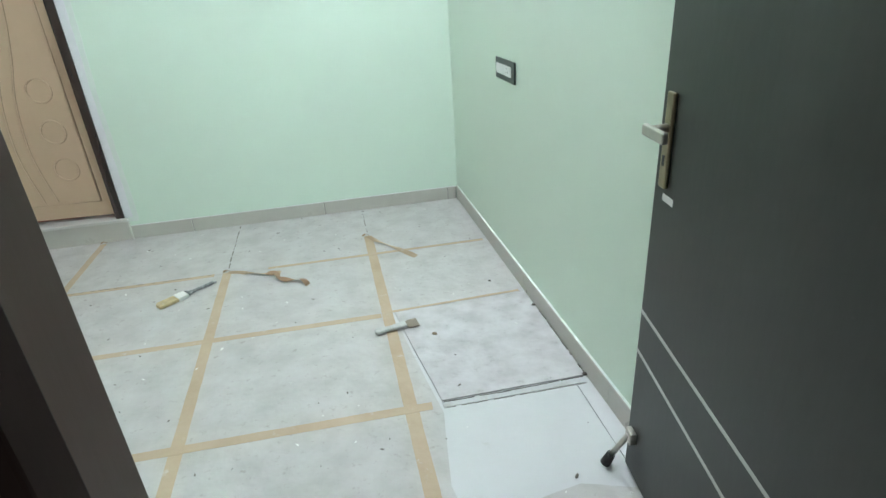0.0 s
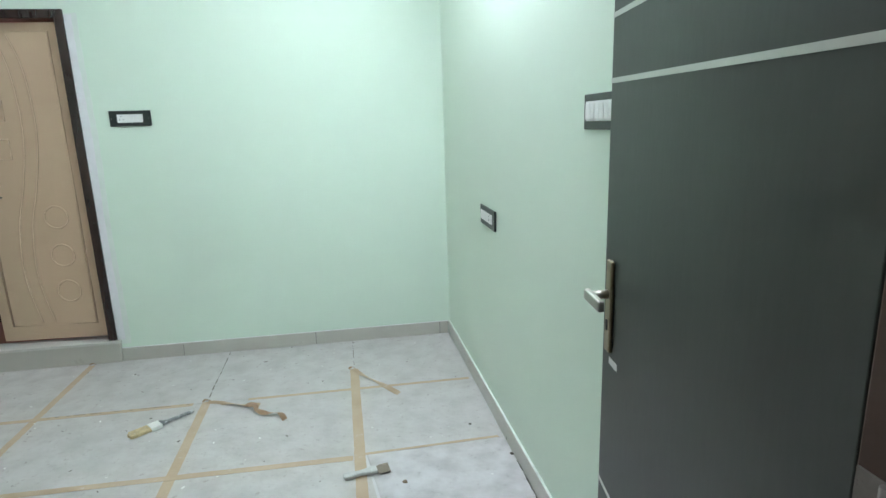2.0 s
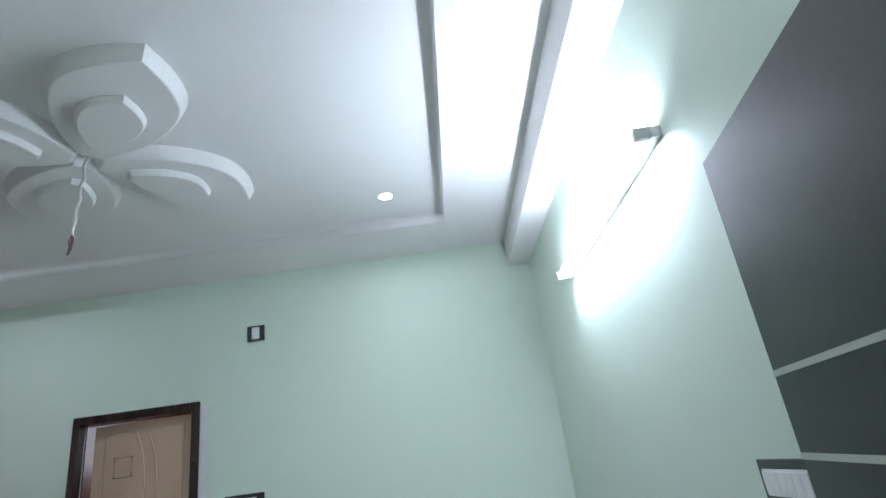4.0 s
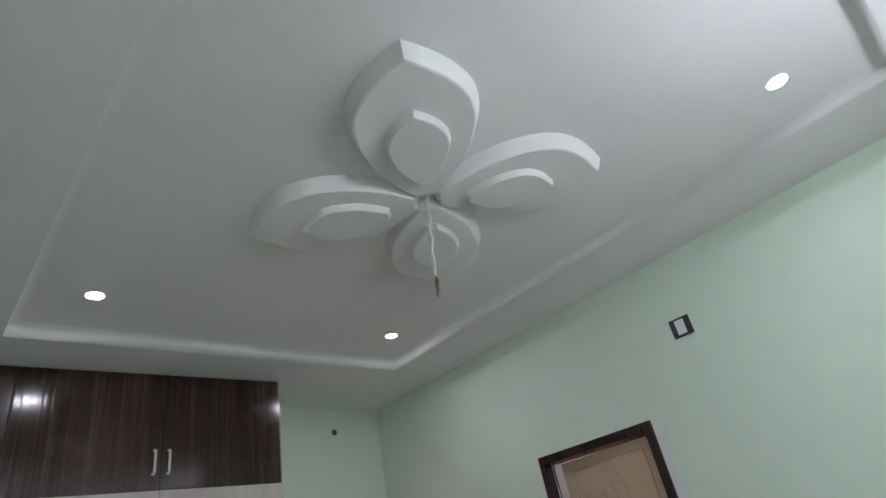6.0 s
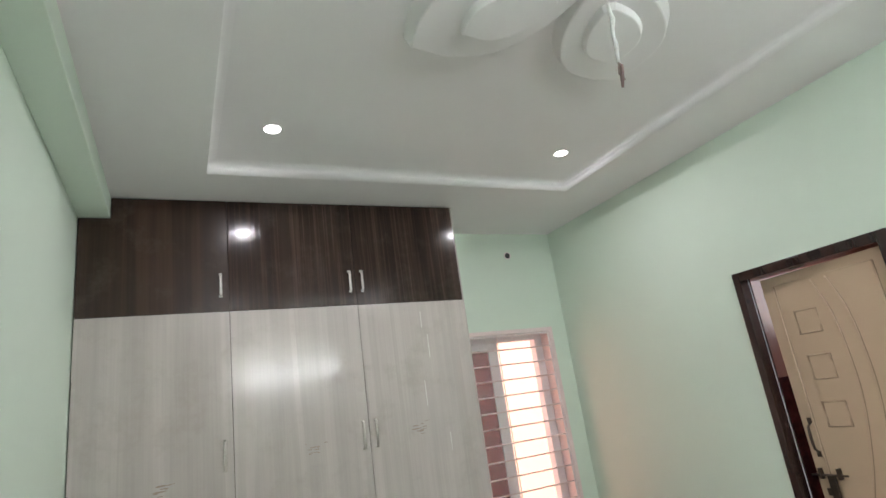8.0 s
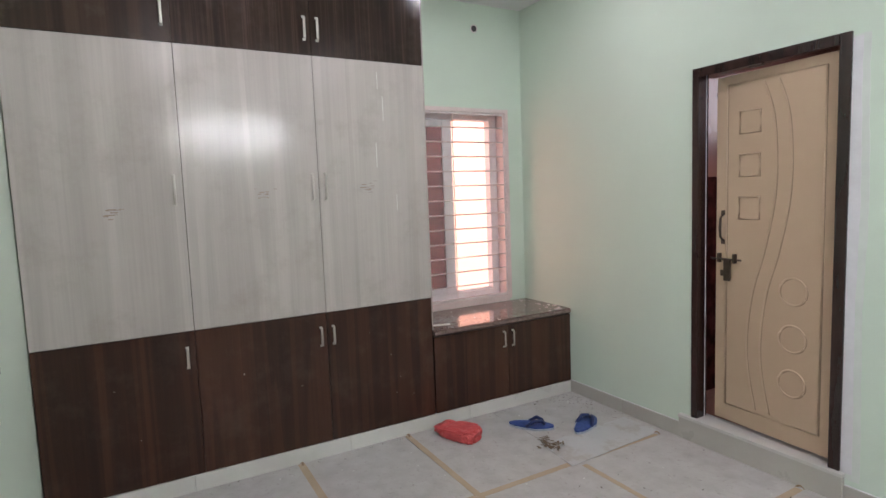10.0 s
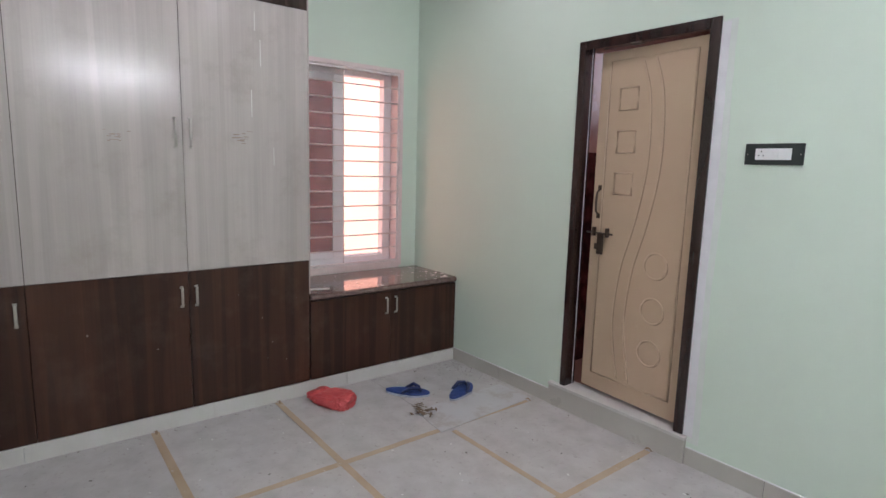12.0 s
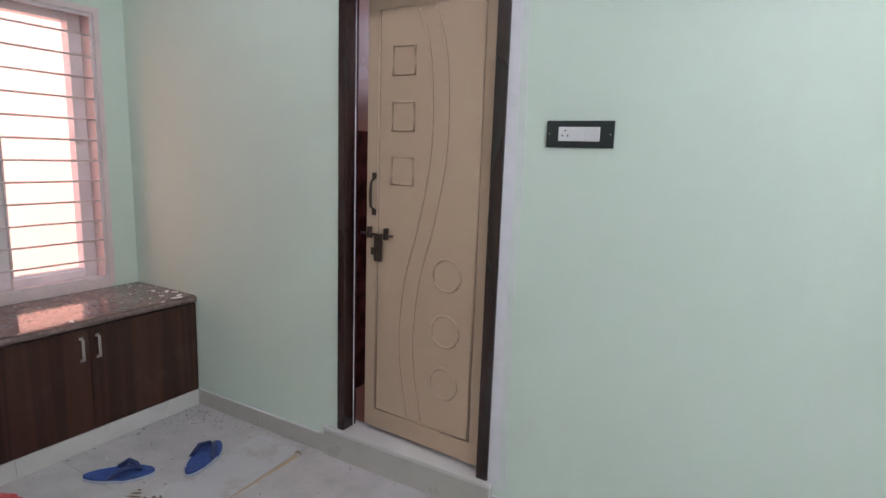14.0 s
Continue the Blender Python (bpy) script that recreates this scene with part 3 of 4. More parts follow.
for i, (a, b) in enumerate(cols):
    d = cabinet_door(wardrobe, a, b, U0, U1, M_DARKR if i else M_DARKL, "shiny dark wenge loft door", notch=(YS + 0.152, 2.924) if i == 0 else None)
    for y in handles[i]:
        handle(d, y, 2.475, 2.600)
    d = cabinet_door(wardrobe, a, b, MID, U0, M_LIGHT, "tall pale oak laminate door with a small scuff")
    for y in handles[i]:
        handle(d, y, 1.565, 1.715)
    d = cabinet_door(wardrobe, a, b, LOW0, MID, M_DARK, "dusty dark wenge base door")
    for y in handles[i]:
        handle(d, y, 0.692, 0.800)
# scuffs: small rough scraps of glue left on the doors
for y, z in ((-2.244, 1.611), (-1.608, 1.623), (-2.985, 1.536)):
    for k in range(12):
        a, c = y + random.gauss(0, 0.025), z + random.gauss(0, 0.012)
        w, h = random.uniform(0.010, 0.045), random.uniform(0.002, 0.006)
        part("scuff", B(XF + 0.0182, XF + 0.0185 + 0.0001 * k, a - w / 2, a + w / 2, c - h / 2, c + h / 2), M_SCUFF, wardrobe, "brown glue scuff")

for y, z0, z1, w in ((-1.530, 2.225, 2.325, 0.0017), (-1.500, 2.035, 2.180, 0.0020), (-1.555, 1.750, 1.900, 0.0020), (-1.430, 1.480, 1.580, 0.0017)):
    part("paint_run", B(XF + 0.0182, XF + 0.0188, y - w, y + w, z0, z1), M_PAINTED, wardrobe, "thin dried white paint run")

for y, z, w, h in ((-2.42, 0.60, 0.010, 0.014), (-2.10, 0.47, 0.012, 0.006), (-1.52, 0.56, 0.006, 0.010), (-1.46, 0.40, 0.005, 0.008), (-1.37, 0.27, 0.006, 0.007),
                   (-1.49, 0.30, 0.007, 0.003), (-2.95, 0.35, 0.006, 0.006), (-1.66, 0.72, 0.005, 0.005), (-3.05, 0.63, 0.008, 0.004), (-1.30, 0.66, 0.004, 0.006)):
    bm = bmesh.new()
    tube(bm, [(XF + 0.0175, y, z), (XF + 0.0189, y, z)], 0.5, 7)
    for v in bm.verts:
        v.co.y, v.co.z = y + (v.co.y - y) * w * random.uniform(0.7, 1.2), z + (v.co.z - z) * h * random.uniform(0.7, 1.2)
    part("paint_spot", bm, M_DUSTSPOT, wardrobe, "small dried spot of putty")

cabinet = thing("low_cabinet", (XF, -0.6, LOW0), "low dark wenge cabinet with two shut doors under the window", "cabinet")
C1 = -0.003
part("body", carcass(W1 + 0.009, C1, LOW0, 0.624), M_EDGE, cabinet)
for a, b, y in ((W1 + 0.0085, -0.595, -0.633), (-0.595, C1, -0.556)):
    d = cabinet_door(cabinet, a, b, LOW0, 0.618, M_DARK, "dusty dark wenge cabinet door")
    handle(d, y, 0.462, 0.572)

counter = thing("granite_countertop", (XF, -0.6, 0.626), "polished brown granite slab on the low cabinet, dusty with plaster crumbs", "countertop")
part("slab", B(XW + 0.006, XF + 0.012, W1 + 0.009, -0.002, 0.626, 0.662), M_GRANITE, counter)
part("front_edge", B(XF + 0.0125, XF + 0.034, W1 + 0.009, -0.002, 0.6255, 0.6615, bevel=0.015), M_GRANITE, counter, "rounded polished granite nosing")
bm = bmesh.new()
for _ in range(80):
    x, y = random.uniform(XW + 0.03, XF + 0.02), random.uniform(W1 + 0.03, -0.02)
    if random.random() < 0.5:
        y = random.uniform(-0.35, -0.02)
    r = random.uniform(0.0015, 0.0055)
    b = bmesh.new()
    bmesh.ops.create_icosphere(b, subdivisions=1, radius=r)
    join(bm, b, pose(x, y, 0.6625 + r * 0.2, 0, 0, random.uniform(0, 180)) @ Matrix.Diagonal((1.5, 0.8, 0.35, 1)))
for x, y, r in ((-4.18, -0.10, 0.016), (-4.22, -0.06, 0.012), (-4.28, -0.13, 0.009), (-4.35, -0.05, 0.013), (-4.16, -0.20, 0.008), (-4.17, -0.66, 0.010), (-4.42, -0.09, 0.010), (-4.30, -0.03, 0.012)):
    b = bmesh.new()
    bmesh.ops.create_icosphere(b, subdivisions=2, radius=r)
    for v in b.verts:
        v.co *= 1 + 0.3 * noise.noise(v.co * 120)
    join(bm, b, pose(x, y, 0.6622 + r * 0.12, 0, 0, random.uniform(0, 180)) @ Matrix.Diagonal((2.0, 0.8, 0.22, 1)))
part("plaster_crumbs", bm, M_PAINTED, None, "scattered plaster crumbs on the granite slab", category="debris", kind="stuff")
bm = B(-4.36, -4.20, -1.11, -1.08, 0.6625, 0.667)
bm.transform(Matrix.Translation((-4.28, -1.095, 0)) @ Matrix.Rotation(radians(75), 4, "Z") @ Matrix.Translation((4.28, 1.095, 0)))
part("offcut", bm, M_PAINTED, None, "white strip offcut lying on the granite slab", category="offcut")

plinth = thing("plinth", (0, 0, 0), "white marble plinth strip under the fitted cabinets", "plinth", kind="structure")
for a, b in zip([YS + 0.003, -2.714, -1.821, -0.945], [-2.714, -1.821, -0.945, -0.003]):
    part("tile", B(XF - 0.03, XF + 0.024, a + 0.001, b - 0.001, 0.0, LOW0 - 0.002, bevel=0.0015), M_PLINTH, plinth)

# ---- window ----
window = thing("window_1", (XW - 0.14, -0.645, WZ0), "white sliding window with brown tinted sash, half open", "window", kind="structure")
F0, F1 = XW - 0.20, XW - 0.13
y0, y1, z0, z1 = WY0 + 0.012, WY1 - 0.012, WZ0 + 0.012, WZ1 - 0.012
bm = bmesh.new()
w = 0.045
box(bm, F0, F1, y0, y0 + w, z0, z1, bevel=0.003)
box(bm, F0, F1, y1 - 0.07, y1, z0, z1, bevel=0.003)
box(bm, F0, F1, y0 + w, y1 - 0.07, z1 - w, z1, bevel=0.003)
box(bm, F0, F1, y0 + w, y1 - 0.07, z0, z0 + w, bevel=0.003)
for x in (F0 + 0.020, F0 + 0.045):
    box(bm, x, x + 0.004, y0 + w, y1 - 0.07, z0 + w, z0 + w + 0.012)
part("window_frame", bm, M_UPVC, window)


def sash(ya, yb, x, label, shut):
    bm = bmesh.new()
    s = 0.052
    e = 0.088 if label.startswith("inner") else 0.052
    za, zb = z0 + w, z1 - w
    box(bm, x, x + 0.022, ya, ya + s, za, zb, bevel=0.003)
    box(bm, x, x + 0.022, yb - e, yb, za, zb, bevel=0.003)
    box(bm, x, x + 0.022, ya + s, yb - e, zb - s, zb, bevel=0.003)
    box(bm, x, x + 0.022, ya + s, yb - e, za, za + s, bevel=0.003)
    o = part("sash", bm, M_UPVC, window, label)
    if shut:
        g = part("pane", B(x + 0.009, x + 0.013, ya + s - 0.005, yb - e + 0.005, za + s - 0.005, zb - s + 0.005), M_GLASS, o, "brown tinted glass pane")
        g.visible_shadow = False


sash(y0 + w, -0.60, F0 + 0.038, "inner white sash", True)
sash(y0 + w - 0.0, -0.615, F0 + 0.010, "outer white sash slid behind the other", True)

grill = thing("window_grill", (XW + 0.01, -0.645, WZ0), "steel window grill of thin level bars, pinkish grey paint", "window grill")
GX = XW - 0.010
bm = bmesh.new()
for y in (WY0 + 0.02, WY1 - 0.02):
    box(bm, GX - 0.003, GX + 0.003, y - 0.009, y + 0.009, WZ0 + 0.013, WZ1 - 0.013)
for z in (WZ0 + 0.022, WZ1 - 0.022):
    box(bm, GX - 0.003, GX + 0.003, WY0 + 0.029, WY1 - 0.029, z - 0.009, z + 0.009)
part("rim", bm, M_GRILL, grill)
part("post", tube(bmesh.new(), [(GX - 0.006, -0.662, WZ0 + 0.03), (GX - 0.006, -0.662, WZ1 - 0.03)], 0.0045, 6), M_GRILL, grill)
for k in range(12):
    z = 0.832 + k * 0.1145
    part("bar", tube(bmesh.new(), [(GX, WY0 + 0.028, z), (GX, WY1 - 0.028, z)], 0.0056, 8), M_GRILL, grill)

# ---- bathroom door ----
door = thing("door_1", (DX1, 0.0, DZ0), "cream tan moulded door in a dark maroon frame, standing slightly ajar", "door", kind="structure")
fw = 0.052
bm = bmesh.new()
box(bm, DX0, DX0 + 0.040, -0.012, 0.085, DZ0, DZ1, bevel=0.004)
box(bm, DX1 - fw, DX1, -0.012, 0.026, DZ0, DZ1, bevel=0.004)
box(bm, DX1 - fw + 0.014, DX1, 0.026, 0.125, DZ0, DZ1)
box(bm, DX0 + 0.040, DX1 - fw, -0.012, 0.125, DZ1 - fw, DZ1, bevel=0.004)
part("door_frame", bm, M_FRAME, door, "polished dark maroon frame")
LW, LH = 0.667, DZ1 - fw - DZ0 - 0.040
hx, hy = DX1 - fw - 0.001, 0.029
leaf = new("leaf")
leaf.parent = door
leaf.matrix_basis = Matrix.Translation(Vector((hx, hy, DZ0 + 0.026)) - Vector((DX1, 0, DZ0))) @ Matrix.Rotation(radians(-3.9), 4, "Z")
me_bm = B(-LW, 0, 0, 0.034, 0, LH, bevel=0.002)
part("panel", me_bm, M_DOOR, leaf, "cream tan moulded door skin", world=False)


def moulding(pts, closed=False, r=0.0062):
    """A raised rounded bead on the door's face, a groove's shade drawn beside it as a dark line; u from the latch side,
    v from the floor of the leaf.
    """
    bead = part("moulding", tube(bmesh.new(), [(u - LW, 0.002, v) for u, v in pts], r, 8, closed), M_DOOR, leaf, world=False)
    for f in bead.data.polygons:
        f.use_smooth = True
    part("groove", tube(bmesh.new(), [(u - LW + r * 0.9, 0.0004, v - r * 0.5) for u, v in pts], 0.0024, 6, closed), M_GROOVE_SHADE, leaf, world=False)


ZB = DZ0 + 0.026
wave = [(0.283, 2.10), (0.338, 1.93), (0.358, 1.70), (0.350, 1.47), (0.298, 1.20), (0.232, 0.96), (0.203, 0.71), (0.213, 0.52), (0.258, 0.30)]
for d in (0.0, 0.080):
    moulding(smooth_line([(u + d, z - ZB) for u, z in wave]))
bd = 0.068
moulding([(bd, 0.10), (LW - bd, 0.10), (LW - bd, LH - 0.05), (bd, LH - 0.05)], True)
for z in (1.900, 1.665, 1.430):
    u, v, s = 0.203, z - ZB, 0.060
    moulding([(u - s, v - s), (u + s, v - s), (u + s, v + s), (u - s, v + s)], True)
for z in (0.995, 0.745, 0.505):
    u, v = 0.458, z - ZB
    moulding([(u + 0.071 * math.cos(a * math.pi / 14), v + 0.071 * math.sin(a * math.pi / 14)) for a in range(28)], True)
part("edge_band", B(-0.050, -0.003, -0.0022, 0.001, 0.002, LH - 0.002, bevel=0.001), M_DOOR, leaf, "plain raised stile", world=False)
part("putty_line", B(DX0 + 0.0402, DX0 + 0.0416, 0.060, 0.066, DZ0, DZ1 - fw), M_PLASTER, door, "thin white putty line along the jamb")
part("top_catch", B(-2.747, -2.676, -0.016, 0.012, 2.170, 2.181, bevel=0.002), M_IRON, door, "small dark catch under the lintel")
part("edge_catch", B(-LW - 0.012, -LW, 0.010, 0.024, 2.066 - DZ0 - 0.026, 2.084 - DZ0 - 0.026, bevel=0.003), M_IRON, leaf, "small bronze catch on the leaf edge", world=False)
bm = bmesh.new()                                        # pull handle
tube(bm, [(0.046 - LW, 0, 1.245 - ZB), (0.046 - LW, -0.024, 1.262 - ZB), (0.046 - LW, -0.028, 1.318 - ZB), (0.046 - LW, -0.024, 1.374 - ZB), (0.046 - LW, 0, 1.392 - ZB)], [0.007, 0.006, 0.008, 0.006, 0.007], 8)
for z in (1.235, 1.402):
    box(bm, 0.034 - LW, 0.058 - LW, -0.004, 0.0, z - ZB - 0.014, z - ZB + 0.014, bevel=0.001)
part("pull_handle", bm, M_IRON, leaf, "bronze pull handle", world=False)
bm = bmesh.new()                                        # sliding bolt with its hasp
tube(bm, [(-0.020 - LW, -0.014, 1.135 - ZB), (0.170 - LW, -0.014, 1.135 - ZB)], 0.0055, 8)
for u in (0.030, 0.128):
    box(bm, u - LW - 0.008, u - LW + 0.008, -0.022, 0.0, 1.115 - ZB, 1.168 - ZB, bevel=0.002)
box(bm, 0.066 - LW, 0.106 - LW, -0.024, -0.010, 1.010 - ZB, 1.138 - ZB, bevel=0.003)
box(bm, 0.034 - LW, 0.056 - LW, -0.008, 0.0, 1.035 - ZB, 1.070 - ZB, bevel=0.002)
part("bolt", bm, M_IRON, leaf, "bronze sliding bolt", world=False)

# ---- entrance door and frame ----
entrance = thing("door_2", (EX1, YS, 0), "charcoal black flush door with pale inlaid lines, wide open", "door", kind="structure")
bm = bmesh.new()
box(bm, EX0, EX0 + 0.018, YS - 0.155, YS + 0.004, 0, EZ1, bevel=0.003)
box(bm, EX1 - 0.060, EX1, YS - 0.155, YS - 0.0005, 0, EZ1, bevel=0.003)
box(bm, EX0 + 0.018, EX1 - 0.061, YS - 0.155, YS + 0.004, EZ1 - 0.05, EZ1, bevel=0.003)
part("door_frame", bm, M_FRAME2, entrance, "dull dark brown wooden frame")
LX0, LX1, LY0, LY1, LZ0, LZ1 = -0.034, 0.002, -3.382, -2.602, 0.012, 2.155
# The stop has a darker, less glossy brown than the rest of the frame.
part("door_stop", B(EX0 + 0.0185, EX0 + 0.045, YS - 0.155, YS - 0.110, 0, EZ1 - 0.051, bevel=0.003), M_STOP, entrance, "inner stop of the frame, darker and more matt")
leaf2 = new("leaf")
leaf2.parent = entrance
leaf2.matrix_basis = Matrix.Translation(Vector((LX0, LY1, 0)) - Vector((EX1, YS, 0))) @ Matrix.Rotation(radians(-5.8), 4, "Z")
part("panel", B(LX0, LX1, LY0, LY1, LZ0, LZ1, bevel=0.002), M_LEAF, leaf2, "charcoal black laminate with vertical brush marks")
for a, b in (((LY1, 0.582), (LY0, 0.582 - 0.780 * 0.099)), ((LY1, 0.451), (LY0, 0.451 - 0.780 * 0.130)), ((LY1, 1.585), (LY0, 1.571)), ((LY1, 1.723), (LY0, 1.731))):
    bm = bmesh.new()
    h = 0.0055
    o = [(LX0 - 0.0012, a[0] - 0.001, a[1] - h), (LX0 - 0.0012, b[0] + 0.001, b[1] - h), (LX0 - 0.0012, b[0] + 0.001, b[1] + h), (LX0 - 0.0012, a[0] - 0.001, a[1] + h)]
    lo = [bm.verts.new(p) for p in o]
    hi = [bm.verts.new((LX0 + 0.0008, p[1], p[2])) for p in o]
    bm.faces.new(lo)
    bm.faces.new(hi[::-1])
    for i in range(4):
        bm.faces.new((lo[i], hi[i], hi[(i + 1) % 4], lo[(i + 1) % 4]))
    part("inlay", bm, M_STRIPE, leaf2, "pale metal inlay line")
bm = B(LX0 - 0.010, LX0, -2.668, -2.634, 0.955, 1.180, bevel=0.004)
plate = part("lock_plate", bm, M_ANTIQUE, leaf2, "antique brass lock plate")
bm = bmesh.new()
tube(bm, [(LX0 - 0.008, -2.650, 1.098), (LX0 - 0.050, -2.650, 1.098)], [0.011, 0.009], 10)
lever = bmesh.new()
box(lever, LX0 - 0.062, LX0 - 0.047, -2.738, -2.632, 1.084, 1.110, bevel=0.004)
join(bm, lever)
part("lever", bm, M_STEEL, leaf2, "satin lever handle")
part("keyhole", B(LX0 - 0.012, LX0 - 0.010, -2.655, -2.647, 1.010, 1.035), M_HOLE, leaf2)
part("sticker", B(LX0 - 0.0006, LX0, -2.700, -2.648, 0.922, 0.940), M_WHITEP, leaf2, "small white sticker")
for z in (0.990, 1.84, 0.2):                              # butt hinges
    bm = bmesh.new()
    x = EX1 - 0.060
    box(bm, x - 0.003, x, YS - 0.036, YS - 0.004, z, z + 0.152)
    tube(bm, [(x - 0.007, YS - 0.042, z), (x - 0.007, YS - 0.042, z + 0.152)], 0.0065, 8)
    box(bm, x - 0.003, x, YS - 0.085, YS - 0.048, z, z + 0.152)
    part("hinge", bm, M_HINGE, entrance, "dusty steel butt hinge")
bm = bmesh.new()                                        # door stopper leg
tube(bm, [(LX0 - 0.016, -2.640, 0.165), (LX0 - 0.050, -2.600, 0.045)], [0.0085, 0.0085], 10)
box(bm, LX0 - 0.020, LX0, -2.662, -2.622, 0.140, 0.182, bevel=0.003)
stop = part("stopper", bm, M_STEEL, leaf2, "folding door stopper leg")
bm = bmesh.new()
tube(bm, [(LX0 - 0.048, -2.602, 0.052), (LX0 - 0.060, -2.592, 0.008)], [0.014, 0.017], 12)
part("rubber_foot", bm, M_RUBBER, stop, "black rubber foot")

# ---- electrical plates ----
def plate_on(name, wall, a0, a1, z0, z1, ia0, ia1, iz0, iz1, label, switches=0, socket=True, rims=True):
    """A black plate with a white module; wall is 'n', 'e' or 's', a runs along it."""
    def bx(p, q, r, s, d0, d1, bevel=0.0):
        if wall == "n":
            return B(p, q, -d1, -d0, r, s, bevel=bevel)
        if wall == "s":
            return B(p, q, YS + d0, YS + d1, r, s, bevel=bevel)
        m = xe((a0 + a1) / 2)
        return B(m - d1, m - d0, p, q, r, s, bevel=bevel)
    base = thing(name, ((a0 + a1) / 2, 0, z0) if wall == "n" else ((a0 + a1) / 2, YS, z0) if wall == "s" else (xe((a0 + a1) / 2), (a0 + a1) / 2, z0), label, "switchboard")
    part("cover", bx(a0, a1, z0, z1, 0.0, 0.009, 0.002), M_BLACK, base)
    part("module", bx(ia0, ia1, iz0, iz1, 0.009, 0.012, 0.0006), M_WHITEP, base)
    n = switches + (2 if socket else 0)
    step = (ia1 - ia0) / max(n, 1)
    for k in range(switches):
        p = ia0 + (k + (2 if socket else 0)) * step
        part("switch", bx(p + 0.0015, p + step - 0.0015, iz0 + 0.005, iz1 - 0.005, 0.012, 0.0145, 0.0008), M_WHITEP, base)
    if socket:
        c, zc = ia0 + step, (iz0 + iz1) / 2
        for da, dz in ((0, 0.012), (-0.010, -0.006), (0.010, -0.006)):
            part("slot", bx(c + da - 0.0025, c + da + 0.0025, zc + dz - 0.003, zc + dz + 0.003, 0.012, 0.0125), M_HOLE, base)
    for p in (a0 + 0.012, a1 - 0.012):
        part("screw", bx(p - 0.002, p + 0.002, (z0 + z1) / 2 - 0.002, (z0 + z1) / 2 + 0.002, 0.009, 0.0098), M_STEEL, base)
    return base


plate_on("switchboard", "n", -2.098, -1.855, 1.548, 1.642, -2.052, -1.903, 1.570, 1.620, "wide black switch plate with socket and four white switches", 4)
plate_on("switchboard", "n", -1.957, -1.842, 2.578, 2.682, -1.926, -1.874, 2.590, 2.670, "small black plate with white module high on the wall", 1, False)
plate_on("switchboard", "e", -1.308, -1.014, 0.994, 1.091, -1.265, -1.040, 1.020, 1.067, "black framed white socket plate low on the wall", 2)
plate_on("switchboard", "e", -2.560, -2.266, 1.474, 1.571, -2.525, -2.286, 1.497, 1.551, "wide black framed white switch plate near the entrance", 6)
plate_on("switchboard", "s", -3.500, -3.375, 0.962, 1.078, -3.470, -3.405, 0.990, 1.050, "small black framed socket plate beside the wardrobe", 1)

# open pipe end in the west wall
bm = tube(bmesh.new(), [(XW - 0.03, -0.447, 2.854), (XW + 0.004, -0.447, 2.854)], 0.027, 16)
pipe = part("pipe_end", bm, M_HOLE, None, "dark open pipe end high on the wall above the window", category="pipe")
part("rim", tube(bmesh.new(), [(XW + 0.002 + 0.003, -0.447 + 0.028 * math.cos(a * math.pi / 8), 2.854 + 0.028 * math.sin(a * math.pi / 8)) for a in range(16)], 0.004, 6, True), M_GRILL, pipe, "grey pipe rim")

# ---- lamps ----
tube_lamp = thing("tube_light", (-0.02, -1.6, 2.42), "lit white fluorescent tube in a slim batten on the wall", "tube light")
TY0_, TY1_ = -2.30, -1.045
bm = bmesh.new()
prism(bm, [(xe(TY0_) - 0.028, TY0_), (xe(TY0_), TY0_), (xe(TY1_), TY1_), (xe(TY1_) - 0.028, TY1_)], 2.405, 2.440, bevel=0.003)
part("batten", bm, M_WHITEP, tube_lamp)
glow = part("tube", tube(bmesh.new(), [(xe(TY0_) - 0.060, TY0_ + 0.02, 2.422), (xe(TY1_) - 0.060, TY1_ - 0.02, 2.422)], 0.0135, 12), M_TUBE, tube_lamp, "glowing glass tube")
M_TUBE.node_tree.nodes["Principled BSDF"].inputs["Emission Strength"].default_value = TUBE_POWER / (math.pi * 2 * math.pi * 0.0135 * 1.185) * 2
for y in (TY0_ + 0.012, TY1_ - 0.012):
    part("cap", B(xe(y) - 0.077, xe(y) - 0.029, y - 0.012, y + 0.012, 2.405, 2.440, bevel=0.003), M_WHITEP, tube_lamp)

for x, y in ((-3.402, -0.788), (-3.402, -2.498), (-0.866, -0.788), (-0.866, -2.498)):
    d = thing("downlight", (x, y, HT), "round recessed white LED downlight, lit", "downlight", group="ceiling downlights")
    ring = [(x + 0.040 * math.cos(a * math.pi / 12), y + 0.040 * math.sin(a * math.pi / 12), HT - 0.001) for a in range(24)]
    part("trim", tube(bmesh.new(), ring, 0.0026, 6, True), M_WHITEP, d, "white trim ring")
    part("diffuser", tube(bmesh.new(), [(x, y, HT - 0.004), (x, y, HT + 0.001)], 0.037, 24), M_LED, d, "glowing diffuser")
    l = new("downlight_lamp", bpy.data.lights.new("downlight_lamp", "AREA"))
    l.data.shape, l.data.size, l.data.energy, l.data.color = "DISK", 0.070, DOWNLIGHT_POWER, (0.92, 0.96, 1.0)
    l.location = (x, y, HT - 0.008)
# Added lamp in that unseen opening, to brighten the gap beside the door.
bath_fill = new("unseen_bathroom_fill", bpy.data.lights.new("unseen_bathroom_fill", "AREA"))
bath_fill.data.shape, bath_fill.data.size, bath_fill.data.size_y, bath_fill.data.energy, bath_fill.data.color = "RECTANGLE", 0.55, 0.65, BATH_FILL_POWER, (0.95, 0.97, 1.0)
bath_fill.matrix_world = pose(-2.4, 1.93, 2.35, -90)
